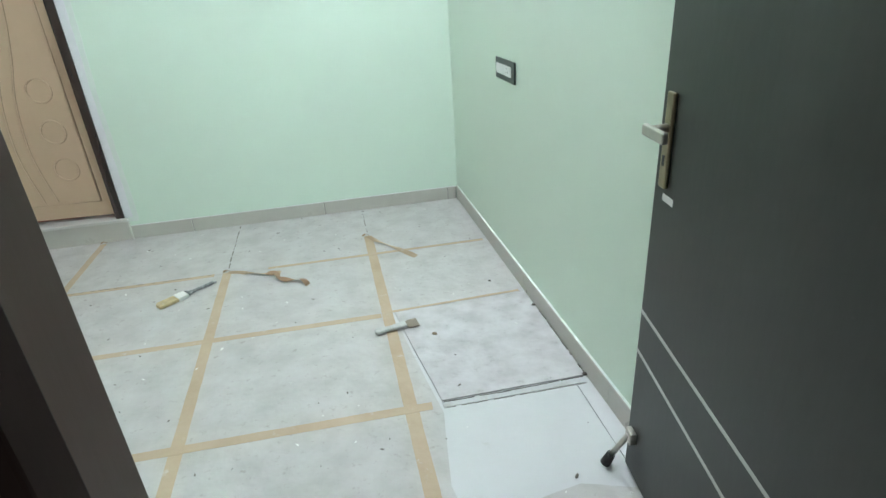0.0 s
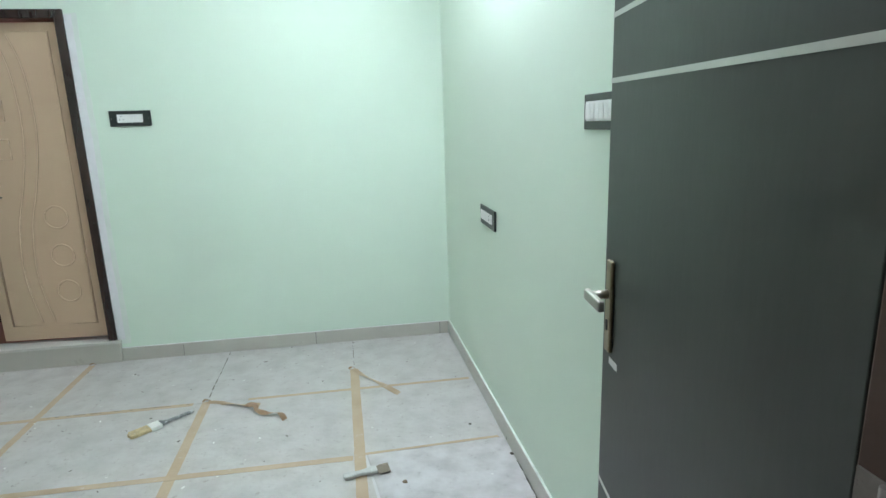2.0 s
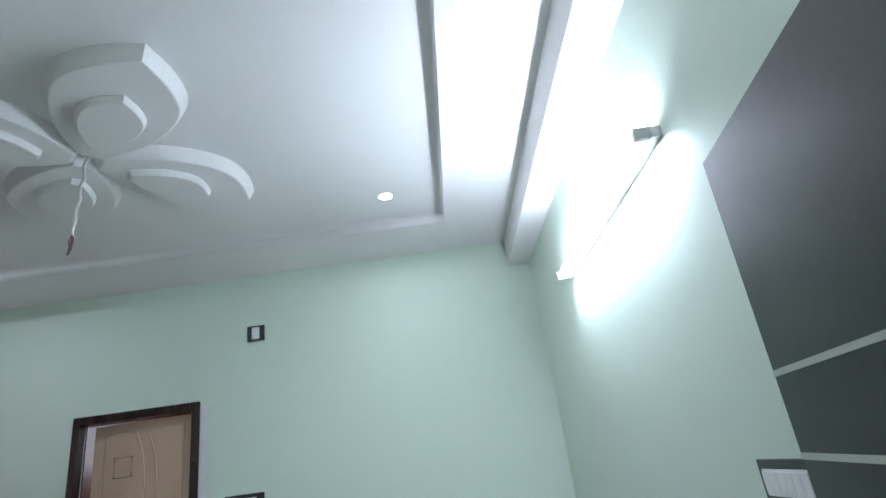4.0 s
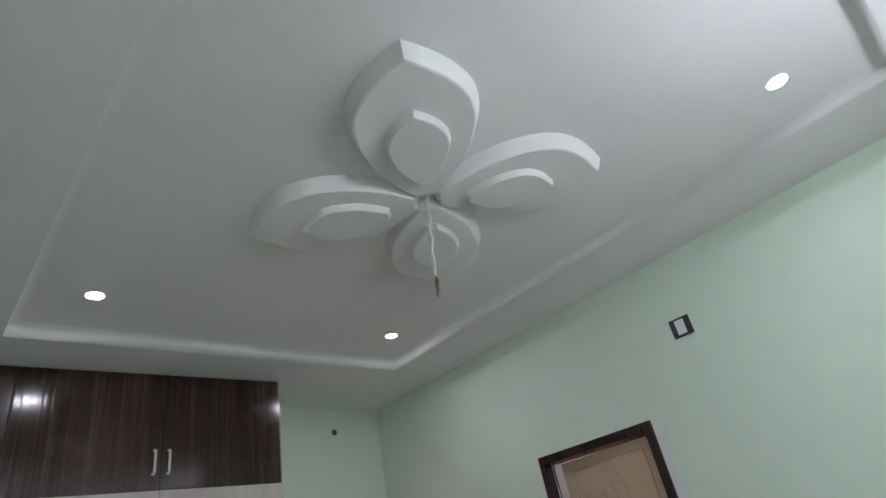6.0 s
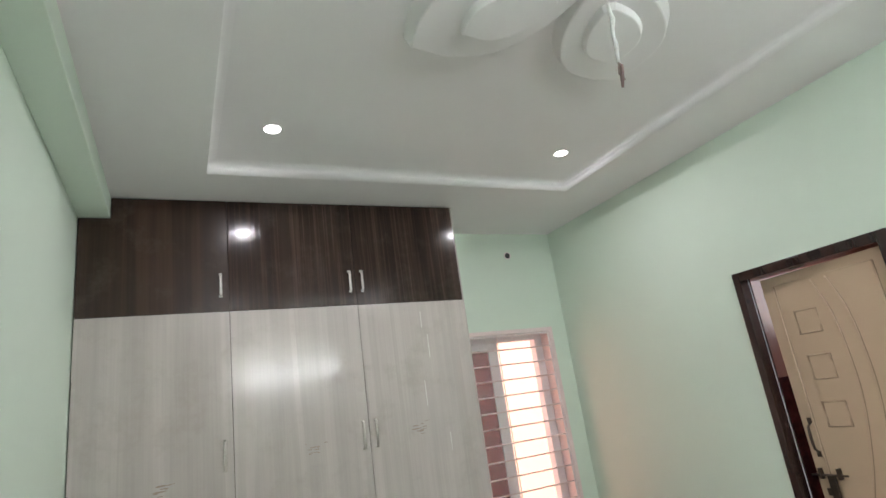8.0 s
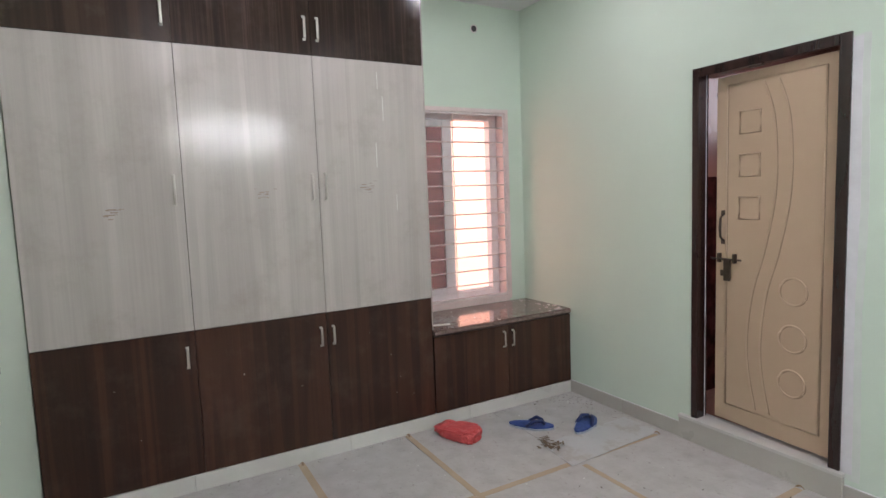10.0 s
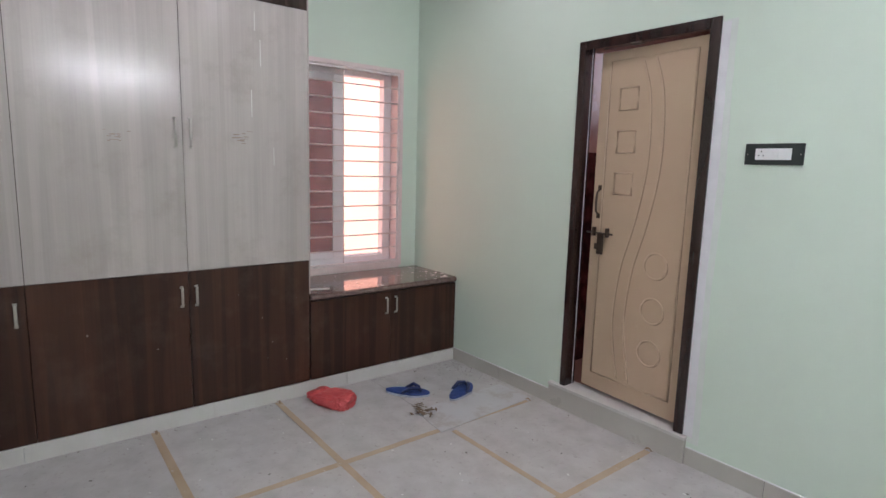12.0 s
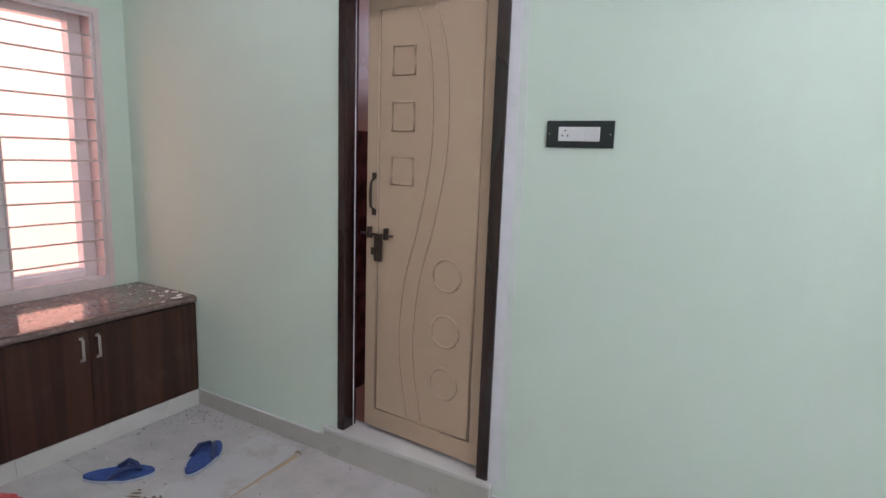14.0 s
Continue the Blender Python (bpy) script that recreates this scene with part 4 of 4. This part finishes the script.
# Unseen fill lamp, added to brighten the entrance leaf and east wall.
hall = new("unseen_hall_fill", bpy.data.lights.new("unseen_hall_fill", "AREA"))
hall.data.shape, hall.data.size, hall.data.energy = "DISK", 0.3, HALL_FILL_POWER
hall.matrix_world = pose(-0.9, -5.0, 3.08)

# ---- plaster flower on the ceiling ----
CX, CY = -2.055, -1.597


def petal(angle, length, width, start, z0, z1, bevel, flare=0.0):
    """A pointed leaf outline, its wide end towards the tip; flare widens its upper face, so that the sides slope."""
    table = [(0.0, 0.20), (0.12, 0.50), (0.28, 0.80), (0.45, 0.96), (0.60, 1.0), (0.74, 0.88), (0.88, 0.52), (1.0, 0.0)]
    pts = [(start + t * (length - start), w * width / 2) for t, w in smooth_line(table, 4)]
    o = pts + [(a, -b) for a, b in reversed(pts[:-1])]
    c, s = math.cos(angle), math.sin(angle)
    bm = prism(bmesh.new(), [(CX + a * c - b * s, CY + a * s + b * c) for a, b in o], z0, z1, bevel)
    mid = Vector((CX + (start + length) / 2 * c, CY + (start + length) / 2 * s, 0))
    for v in bm.verts:
        if v.co.z > (z0 + z1) / 2:
            out = Vector((v.co.x, v.co.y, 0)) - mid
            if out.length > 1e-4:
                v.co += out.normalized() * flare
    return bm


flower = thing("ceiling_flower", (CX, CY, HT), "white plaster relief of a four-petalled flower in the ceiling tray", "ceiling ornament")
for tip in ((-1.505, -2.150), (-1.530, -1.060), (-2.600, -2.115), (-2.600, -1.065)):
    a, l = math.atan2(tip[1] - CY, tip[0] - CX), math.hypot(tip[0] - CX, tip[1] - CY)
    p = part("petal", petal(a, l - 0.015, 0.43, 0.05, HT - 0.062, HT + 0.012, 0.009, 0.024), M_CEIL, flower)
    part("inner_petal", petal(a, l * 0.70, 0.22, 0.17, HT - 0.092, HT - 0.060, 0.006, 0.008), M_CEIL, p)
bm = tube(bmesh.new(), [(CX, CY, HT - 0.02), (CX, CY, HT + 0.001)], [0.03, 0.05], 20)
part("boss", bm, M_CEIL, flower)

cord = thing("fan_wire", (CX, CY, HT), "white wrapped fan wire hanging from the ceiling with bare brown ends", "wire")
pts = [(CX, CY, HT - 0.015)]
for k in range(1, 13):
    pts.append((CX + 0.0008 * k + 0.004 * math.sin(k * 2.1), CY - 0.0045 * k + 0.004 * math.cos(k * 1.7), HT - 0.015 - k * 0.0345))
part("sleeve", tube(bmesh.new(), pts, [0.0062 + 0.0022 * (k % 3 == 1) for k in range(13)], 7), M_WIREW, cord, "white plastic sleeve")
e = pts[-1]
bm = bmesh.new()
tube(bm, [e, (e[0] + 0.012, e[1] - 0.004, e[2] - 0.02), (e[0] + 0.006, e[1] - 0.006, e[2] - 0.055), (e[0] - 0.006, e[1] - 0.002, e[2] - 0.085)], [0.004, 0.0065, 0.007, 0.004], 7)
tube(bm, [e, (e[0] - 0.012, e[1] + 0.004, e[2] - 0.03), (e[0] + 0.002, e[1] + 0.006, e[2] - 0.06)], 0.003, 6)
part("wire_end", bm, M_WIRER, cord, "twisted brown wire ends")

# ---- things on the floor ----
XA, XB, XD, XE, XP = -0.70, -1.535, -2.425, -3.262, XF + 0.026
RY = [-0.014, -0.765, -1.463, -2.158, -2.845, YS + 0.02]


def lean(x, y):
    """x of a line of sheets at y: the eastern lines follow the east wall."""
    return x - SHEAR * y * max(0.0, min(1.0, (x + 3.3) / 1.6)) * 1.0 if x < -0.01 else xe(y) - 0.014


XS = [XP, XE, XD, XB - 0.012, XA - 0.012, 0.0]


def sheet(corners, z=0.0, thick=0.003, mat=M_SHEET, label="dusty white protection board taped to the floor", name="floor_protection_board", n=6):
    """A thin board with faintly uneven edges."""
    o = []
    for (xa, ya), (xb, yb) in zip(corners, corners[1:] + corners[:1]):
        for k in range(n):
            t = k / n
            j = 0.0 if k == 0 else random.uniform(-0.0012, 0.0012)
            o.append((xa + (xb - xa) * t + j, ya + (yb - ya) * t + j))
    return part(name, prism(bmesh.new(), o, z, z + thick), mat, None, label, category="protective sheet", group="floor protection boards")


for i in range(5):
    for j in range(5):
        if i == 4 and j in (2, 3, 4):
            continue
        a, b, c, d = XS[i], XS[i + 1], RY[j], RY[j + 1]
        g = 0.002
        sheet([(lean(a, d) + g, d + g), (lean(b, d) - g, d + g), (lean(b, c) - g, c - g), (lean(a, c) + g, c - g)])
# the strip of board left beside the bare tiles, the loose board and the one by the entrance
sheet([(lean(XS[4], RY[5]) + 0.002, RY[5] + 0.002), (-0.56, RY[5] + 0.002), (-0.535, -2.90), (-0.592, -2.55), (-0.550, -2.22), (-0.640, -1.60), (-0.675, -1.467), (lean(XS[4], RY[2]) + 0.002, -1.467)], n=3)
sheet([(-0.545, -2.158), (0.030, -2.158), (0.016, -1.467), (-0.645, -1.475)], z=0.0035, thick=0.0055, mat=M_SHEET2, label="loose scuffed lilac white board lying on the tiles")
sheet([(-0.50, YS + 0.05), (-0.06, YS + 0.05), (-0.03, -2.70), (-0.20, -2.64), (-0.46, -2.68)], label="dusty torn board by the entrance")


def tape(pts, width=0.042, label="brown masking tape stuck over a joint of the boards", z=0.0034):
    return part("masking_tape", strip(bmesh.new(), pts, width, z), M_TAPE, None, label, category="tape", group="tape over the board joints")


def colpts(x, ya, yb):
    return [(lean(x, ya + (yb - ya) * k / 4), ya + (yb - ya) * k / 4) for k in range(5)]


tape(colpts(XA - 0.012, -0.500, -3.30), 0.052)
tape(colpts(XB - 0.012, -0.755, -3.30), 0.048)
tape(colpts(XD, -0.050, -3.30), 0.040)
tape(colpts(XE, -0.110, -3.30), 0.040)
H2 = 0.0042
tape([(-3.21, -0.768), (-1.60, -0.772)], 0.034, z=H2)
tape([(-1.30, -0.775), (-0.02, -0.783)], 0.026, "narrow worn masking tape", z=H2)
tape([(XP + 0.01, -1.440), (XB, -1.470), (XA - 0.01, -1.482)], 0.038, z=H2)
tape([(XA + 0.03, -1.470), (-0.01, -1.448)], 0.018, "narrow worn masking tape", z=0.0096)
tape([(XP + 0.01, -2.140), (-2.0, -2.160), (-0.585, -2.172)], 0.042, z=H2)
tape([(XP + 0.01, -2.835), (-2.0, -2.850), (-0.62, -2.850)], 0.042, z=H2)


def curl(pts, width, mat, label):
    """A peeled band whose points give its height too."""
    bm = bmesh.new()
    rows = []
    fine = smooth_line(pts, 5)
    for i, p in enumerate(fine):
        p = Vector(p)
        t = (Vector(fine[min(i + 1, len(fine) - 1)]) - Vector(fine[max(i - 1, 0)])).normalized()
        s = Vector((-t.y, t.x, 0.5 * math.sin(i * 0.6))).normalized() * width / 2
        rows.append([bm.verts.new(p + s), bm.verts.new(p - s), bm.verts.new(p - s + Vector((0, 0, 0.0008))), bm.verts.new(p + s + Vector((0, 0, 0.0008)))])
    for r, q in zip(rows, rows[1:]):
        for k in range(4):
            bm.faces.new((r[k], r[(k + 1) % 4], q[(k + 1) % 4], q[k]))
    bm.faces.new(rows[0][::-1])
    bm.faces.new(rows[-1])
    return part("peeled_tape", bm, mat, None, label, category="tape")


curl([(-1.53, -0.765, 0.005), (-1.42, -0.80, 0.006), (-1.30, -0.86, 0.014), (-1.22, -0.88, 0.016)], 0.030, M_TAPE, "peeled pale masking tape lying loose")
curl([(-1.30, -0.865, 0.016), (-1.245, -0.885, 0.022), (-1.225, -0.945, 0.020), (-1.17, -0.985, 0.016), (-1.10, -1.000, 0.018), (-1.065, -1.065, 0.010)], 0.028, M_TAPE_DARK, "twisted dark curl of used masking tape")
curl([(-0.715, -0.50, 0.005), (-0.66, -0.60, 0.010), (-0.56, -0.74, 0.012), (-0.45, -0.90, 0.008)], 0.030, M_TAPE, "peeled end of masking tape folded aside")
for x, y in ((-0.716, -0.495), (-1.535, -0.752), (-2.425, -0.045), (-3.26, -0.105), (XP + 0.02, -1.44), (XP + 0.02, -2.14)):
    curl([(x - 0.022, y + 0.004, 0.006), (x, y + 0.006, 0.014), (x + 0.022, y + 0.002, 0.007)], 0.014, M_TAPE_DARK, "crumpled torn tape end")


def dark_joint(pts, width, mat, label, gaps=0.0, z=0.0036):
    """A dark line in a joint, for dirt and for drawn crevices, broken up where gaps is more than 0."""
    bm, run = bmesh.new(), []
    pts = [Vector((*p, 0)) for p in pts]
    fine = []
    for a, b in zip(pts, pts[1:]):
        k = max(1, int((b - a).length / 0.02))
        fine += [a.lerp(b, i / k) for i in range(k)]
    fine.append(pts[-1])
    rows = []
    for a, b in zip(fine, fine[1:]):
        t = (b - a).normalized()
        if random.random() < gaps:
            rows = []
            continue
        w = width * random.uniform(0.35, 1.0) / 2
        side = Vector((-t.y, t.x, 0))
        o = side * random.uniform(-width, width) * 0.25
        for p in ((a, b) if not rows else (b,)):
            rows = rows[-1:] + [[bm.verts.new(p + o + side * w + Vector((0, 0, h))) for h in (z, z + 0.0006)][::-1] + [bm.verts.new(p + o - side * w + Vector((0, 0, h))) for h in (z, z + 0.0006)]]
        r, q = rows[-2:]
        for k in range(4):
            bm.faces.new((r[k], r[(k + 1) % 4], q[(k + 1) % 4], q[k]))
    return part("joint_dirt_and_gap", bm, mat, None, label, category="dirt", kind="stuff")


dark_joint(colpts(XB - 0.012, -0.035, -0.745), 0.010, M_DIRT, "grey dirt along the open joint of two boards", 0.25)
dark_joint(colpts(XA - 0.012, -0.035, -0.48), 0.007, M_DIRT, "grey dirt along the open joint of two boards", 0.35)
dark_joint([(-2.36, -0.762), (-1.62, -0.766)], 0.006, M_DIRT, "grey dirt beside the tape", 0.5, 0.0052)
# worn edge of the loose board: dark strips drawn in for its crevices, a pale strip under its front edge
sheet([(-0.545, -2.191), (0.020, -2.194), (0.024, -2.1585), (-0.545, -2.1585)], z=0.0004, thick=0.0028, mat=M_CARD, label="pale strip of board under the loose one", name="board_strip", n=10)
dark_joint([(-0.540, -2.1625), (-0.30, -2.166), (-0.05, -2.161), (0.020, -2.1615)], 0.006, M_CREVICE, "dark strip drawn for the gap at the loose board's edge", 0.04, 0.0036)
dark_joint([(-0.540, -2.1935), (-0.25, -2.196), (0.022, -2.198)], 0.005, M_DIRT, "fine dark line of the strip's edge", 0.08, 0.0004)
dark_joint([(0.022, -1.66), (0.031, -2.15)], 0.007, M_CREVICE, "dark strip drawn for the crevice between board and skirting", 0.06, 0.0092)
for x, y, r in ((0.030, -2.155, 0.011), (0.014, -1.605, 0.010), (-0.12, -1.30, 0.008), (-0.49, -1.712, 0.012)):
    bm = bmesh.new()
    bmesh.ops.create_icosphere(bm, subdivisions=2, radius=r)
    for v in bm.verts:
        v.co = v.co * (1 + 0.35 * noise.noise(v.co * 140))
        v.co.z = max(-r * 0.1, v.co.z * 0.35)
        v.co += Vector((x, y, 0.0095 if y < -1.47 else 0.0036))
    part("dirt_lump", bm, M_CREVICE if r != 0.012 else M_LEAFDRY, None, "small dark lump of dirt on the boards", category="dirt", group="lumps of dirt")

# paint brush
brush = thing("paint_brush", (-1.70, -0.972, 0.004), "flat paint brush with cream bristles lying on the boards", "paint brush", turn=(0, 0, math.degrees(math.atan2(0.20, 0.25))))
bm = prism(bmesh.new(), [(-0.165, -0.026), (-0.150, -0.034), (-0.065, -0.031), (-0.065, 0.031), (-0.155, 0.030), (-0.168, 0.010)], 0.002, 0.020, bevel=0.004)
part("bristles", bm, M_BRISTLE, brush, "paint-stiffened cream bristles", world=False)
part("ferrule", prism(bmesh.new(), [(-0.065, -0.033), (-0.010, -0.030), (-0.010, 0.030), (-0.065, 0.033)], 0.001, 0.022, bevel=0.002), M_PAINTED, brush, "ferrule caked with white paint", world=False)
part("handle", tube(bmesh.new(), [(-0.012, 0, 0.012), (0.01, 0, 0.012), (0.05, 0, 0.012), (0.10, 0, 0.011), (0.15, 0, 0.011), (0.165, 0, 0.010)], [0.020, 0.012, 0.008, 0.010, 0.009, 0.005], 10), M_HANDLE, brush, "grey handle spattered with paint", world=False)

scraper = thing("putty_knife", (-0.655, -1.622, 0.008), "old putty knife with rusty blade lying on the tape", "putty knife", turn=(0, 0, 10))
part("blade", prism(bmesh.new(), [(0.048, -0.024), (0.062, -0.034), (0.104, -0.036), (0.106, 0.034), (0.062, 0.032), (0.048, 0.022)], 0.008, 0.0105), M_BLADE, scraper, "rusty brown steel blade", world=False)
grip = smooth_line([(-0.100, 0.006), (-0.094, 0.019), (-0.070, 0.021), (-0.035, 0.013), (-0.005, 0.016), (0.020, 0.023), (0.050, 0.020)], 4)
bm = prism(bmesh.new(), grip + [(x, -y * 0.92) for x, y in reversed(grip)], 0.001, 0.019, bevel=0.005)
part("grip", bm, M_PALEH, scraper, "pale grey paint-crusted grip", world=False)

# red plastic bag
def red_bag():
    bm = bmesh.new()
    bmesh.ops.create_icosphere(bm, subdivisions=5, radius=1.0)
    for v in bm.verts:
        p = v.co.copy()
        q = Vector([math.copysign(abs(c) ** 0.5, c) for c in p])
        n1 = noise.noise(p * 1.5 + Vector((3, 1, 2)))
        n3 = abs(noise.noise(Vector((p.x * 1.5, p.y * 7, p.z * 4)) + Vector((5, 2, 7))))
        n4 = abs(noise.noise(Vector((p.x * 6, p.y * 2.5, p.z * 5))))
        k = 1 + 0.16 * n1 - 0.20 * n3 - 0.12 * n4
        taper = 1.0 + 0.18 * p.x
        fold = 0.012 * math.exp(-((p.x - 0.2 * p.y + 0.35) / 0.12) ** 2)
        v.co = Vector((q.x * 0.150 * k, q.y * 0.095 * k * taper, max(-0.002, (q.z * 0.044 - max(0, p.z) * fold * 2) * k * taper + 0.034)))
    for f in bm.faces:
        f.smooth = True
    return bm


bag = thing("plastic_bag", (-3.945, -1.165, 0.004), "crumpled red plastic bag lying on the boards by the plinth", "plastic bag", turn=(0, 0, 28))
part("bag_body", red_bag(), M_RED, bag, world=False)
bm = bmesh.new()
for s in (-1, 1):
    tube(bm, [(-0.11, 0.03 * s, 0.03), (-0.150, 0.042 * s, 0.026), (-0.168, 0.012 * s, 0.016)], [0.014, 0.010, 0.006], 7)
part("bag_handles", bm, M_RED, bag, world=False)


# blue slippers
def slipper(place, turn, label):
    s = thing("slipper", place, label, "slipper", group="pair of slippers", turn=(0, 0, turn))
    s.scale = (1.20, 1.28, 1.25)
    n, o = 28, []
    for i in range(n):
        a = 2 * math.pi * i / n
        c, d = math.cos(a), math.sin(a)
        w = 0.047 if c > 0 else 0.040
        o.append((0.125 * c, d * w * (1 - 0.10 * math.cos(2 * a)) + 0.006 * c))
    part("sole", prism(bmesh.new(), o, 0.0, 0.010, bevel=0.002), M_SOLE, s, "pale worn outsole", world=False)
    part("footbed", prism(bmesh.new(), [(x * 0.995, y * 0.99) for x, y in o], 0.010, 0.020, bevel=0.003), M_BLUE, s, "blue rubber footbed", world=False)
    bm = bmesh.new()
    toe = (0.075, 0.004, 0.020)
    for side in (-1, 1):
        tube(bm, [toe, (0.060, 0.010 * side, 0.042), (0.025, 0.030 * side, 0.046), (-0.020, 0.043 * side, 0.018)], [0.005, 0.009, 0.010, 0.007], 7)
    rim = [(x * 0.96, y * 0.93, 0.0205) for x, y in o]
    part("edge_stripe", tube(bmesh.new(), rim[3:12], 0.0022, 6), M_SOLE, s, "pale worn stripe along the footbed", world=False)
    part("strap", bm, M_BLUE2, s, "dark blue thong strap", world=False)


slipper((-3.790, -0.690, 0.0035), 40, "blue rubber slipper with dark strap, lying flat on the boards")
slipper((-3.592, -0.395, 0.0068), 112, "worn blue rubber slipper with pale edge near the skirting")

# pale card and dry scraps near the corner
sheet([(-3.232, -0.840), (-3.275, -0.060), (-3.560, -0.070), (-3.545, -0.800)], z=0.0042, thick=0.0025, mat=M_CARD, label="smooth pale grey card lying over the boards", name="card")
bm = bmesh.new()
for k in range(26):
    a = random.uniform(-0.7, 0.9)
    l, w = random.uniform(0.010, 0.040), random.uniform(0.004, 0.013)
    b = bmesh.new()
    prism(b, [(-l, 0), (-l * 0.3, w), (l * 0.6, w * 0.7), (l, 0), (l * 0.3, -w * 0.8)], 0, 0.001)
    join(bm, b, pose(-3.525 + random.gauss(0, 0.04), -0.765 + random.gauss(0, 0.035), 0.008 + 0.0006 * k, random.uniform(-10, 10), random.uniform(-10, 10), math.degrees(a)))
part("dry_scraps", bm, M_LEAFDRY, None, "small heap of dry brown scraps on the card", category="debris", kind="stuff")

# litter: paint drips and crumbs over the boards
bm, bm2 = bmesh.new(), bmesh.new()
for k in range(250):
    x, y = random.uniform(-4.1, -0.06), random.uniform(-3.2, -0.04)
    dark = random.random() < 0.45
    r = random.uniform(0.0018, 0.0055) * (1.4 if random.random() < 0.1 else 1)
    b = bmesh.new()
    bmesh.ops.create_icosphere(b, subdivisions=1, radius=r)
    z = 0.0092 if (x > -0.62 and -2.15 < y < -1.47) else 0.0045
    join(bm2 if dark else bm, b, pose(x, y, z - 0.0005, 0, 0, random.uniform(0, 180)) @ Matrix.Diagonal((random.uniform(1, 2.2), 0.8, 0.3, 1)))
part("paint_drips", bm, M_PAINTED, None, "white paint drips and crumbs on the boards", category="debris", kind="stuff")
part("dirt_crumbs", bm2, M_CRUMB, None, "dark dirt crumbs on the boards", category="debris", kind="stuff")

# dirt swept into the corner by the low cabinet
bm = bmesh.new()
for k in range(230):
    x = -4.13 + abs(random.gauss(0, 0.28))
    y = -0.03 - abs(random.gauss(0, 0.17))
    if random.random() < 0.35:
        x, y = XP + 0.01 + abs(random.gauss(0, 0.02)), random.uniform(-3.2, -0.05)
    r = random.uniform(0.0012, 0.0036) * (1.8 if random.random() < 0.06 else 1)
    b = bmesh.new()
    bmesh.ops.create_icosphere(b, subdivisions=1, radius=r)
    join(bm, b, pose(x, y, 0.0042, 0, 0, random.uniform(0, 180)) @ Matrix.Diagonal((random.uniform(1, 2.6), 0.9, 0.3, 1)))
part("swept_dirt", bm, M_DIRT, None, "grey brown dirt swept against the plinth and corner", category="debris", kind="stuff")

# floor tiles
floor_tiles = thing("floor_tiling", (0, 0, 0), "glossy white vitrified floor tiles with thin grey joints", "floor tiling", kind="structure")
xs = [XW, -3.62, -2.72, -1.82, -0.92, -0.020, 0.10]
ys = [YS - 0.15, -2.75, -1.85, -0.95, -0.05, 0.0]
for xa, xb in zip(xs, xs[1:]):
    for ya, yb in zip(ys, ys[1:]):
        part("tile", B(xa + 0.0012, xb - 0.0012, ya + 0.0012, yb - 0.0012, -0.010, 0.0), M_TILE, floor_tiles)
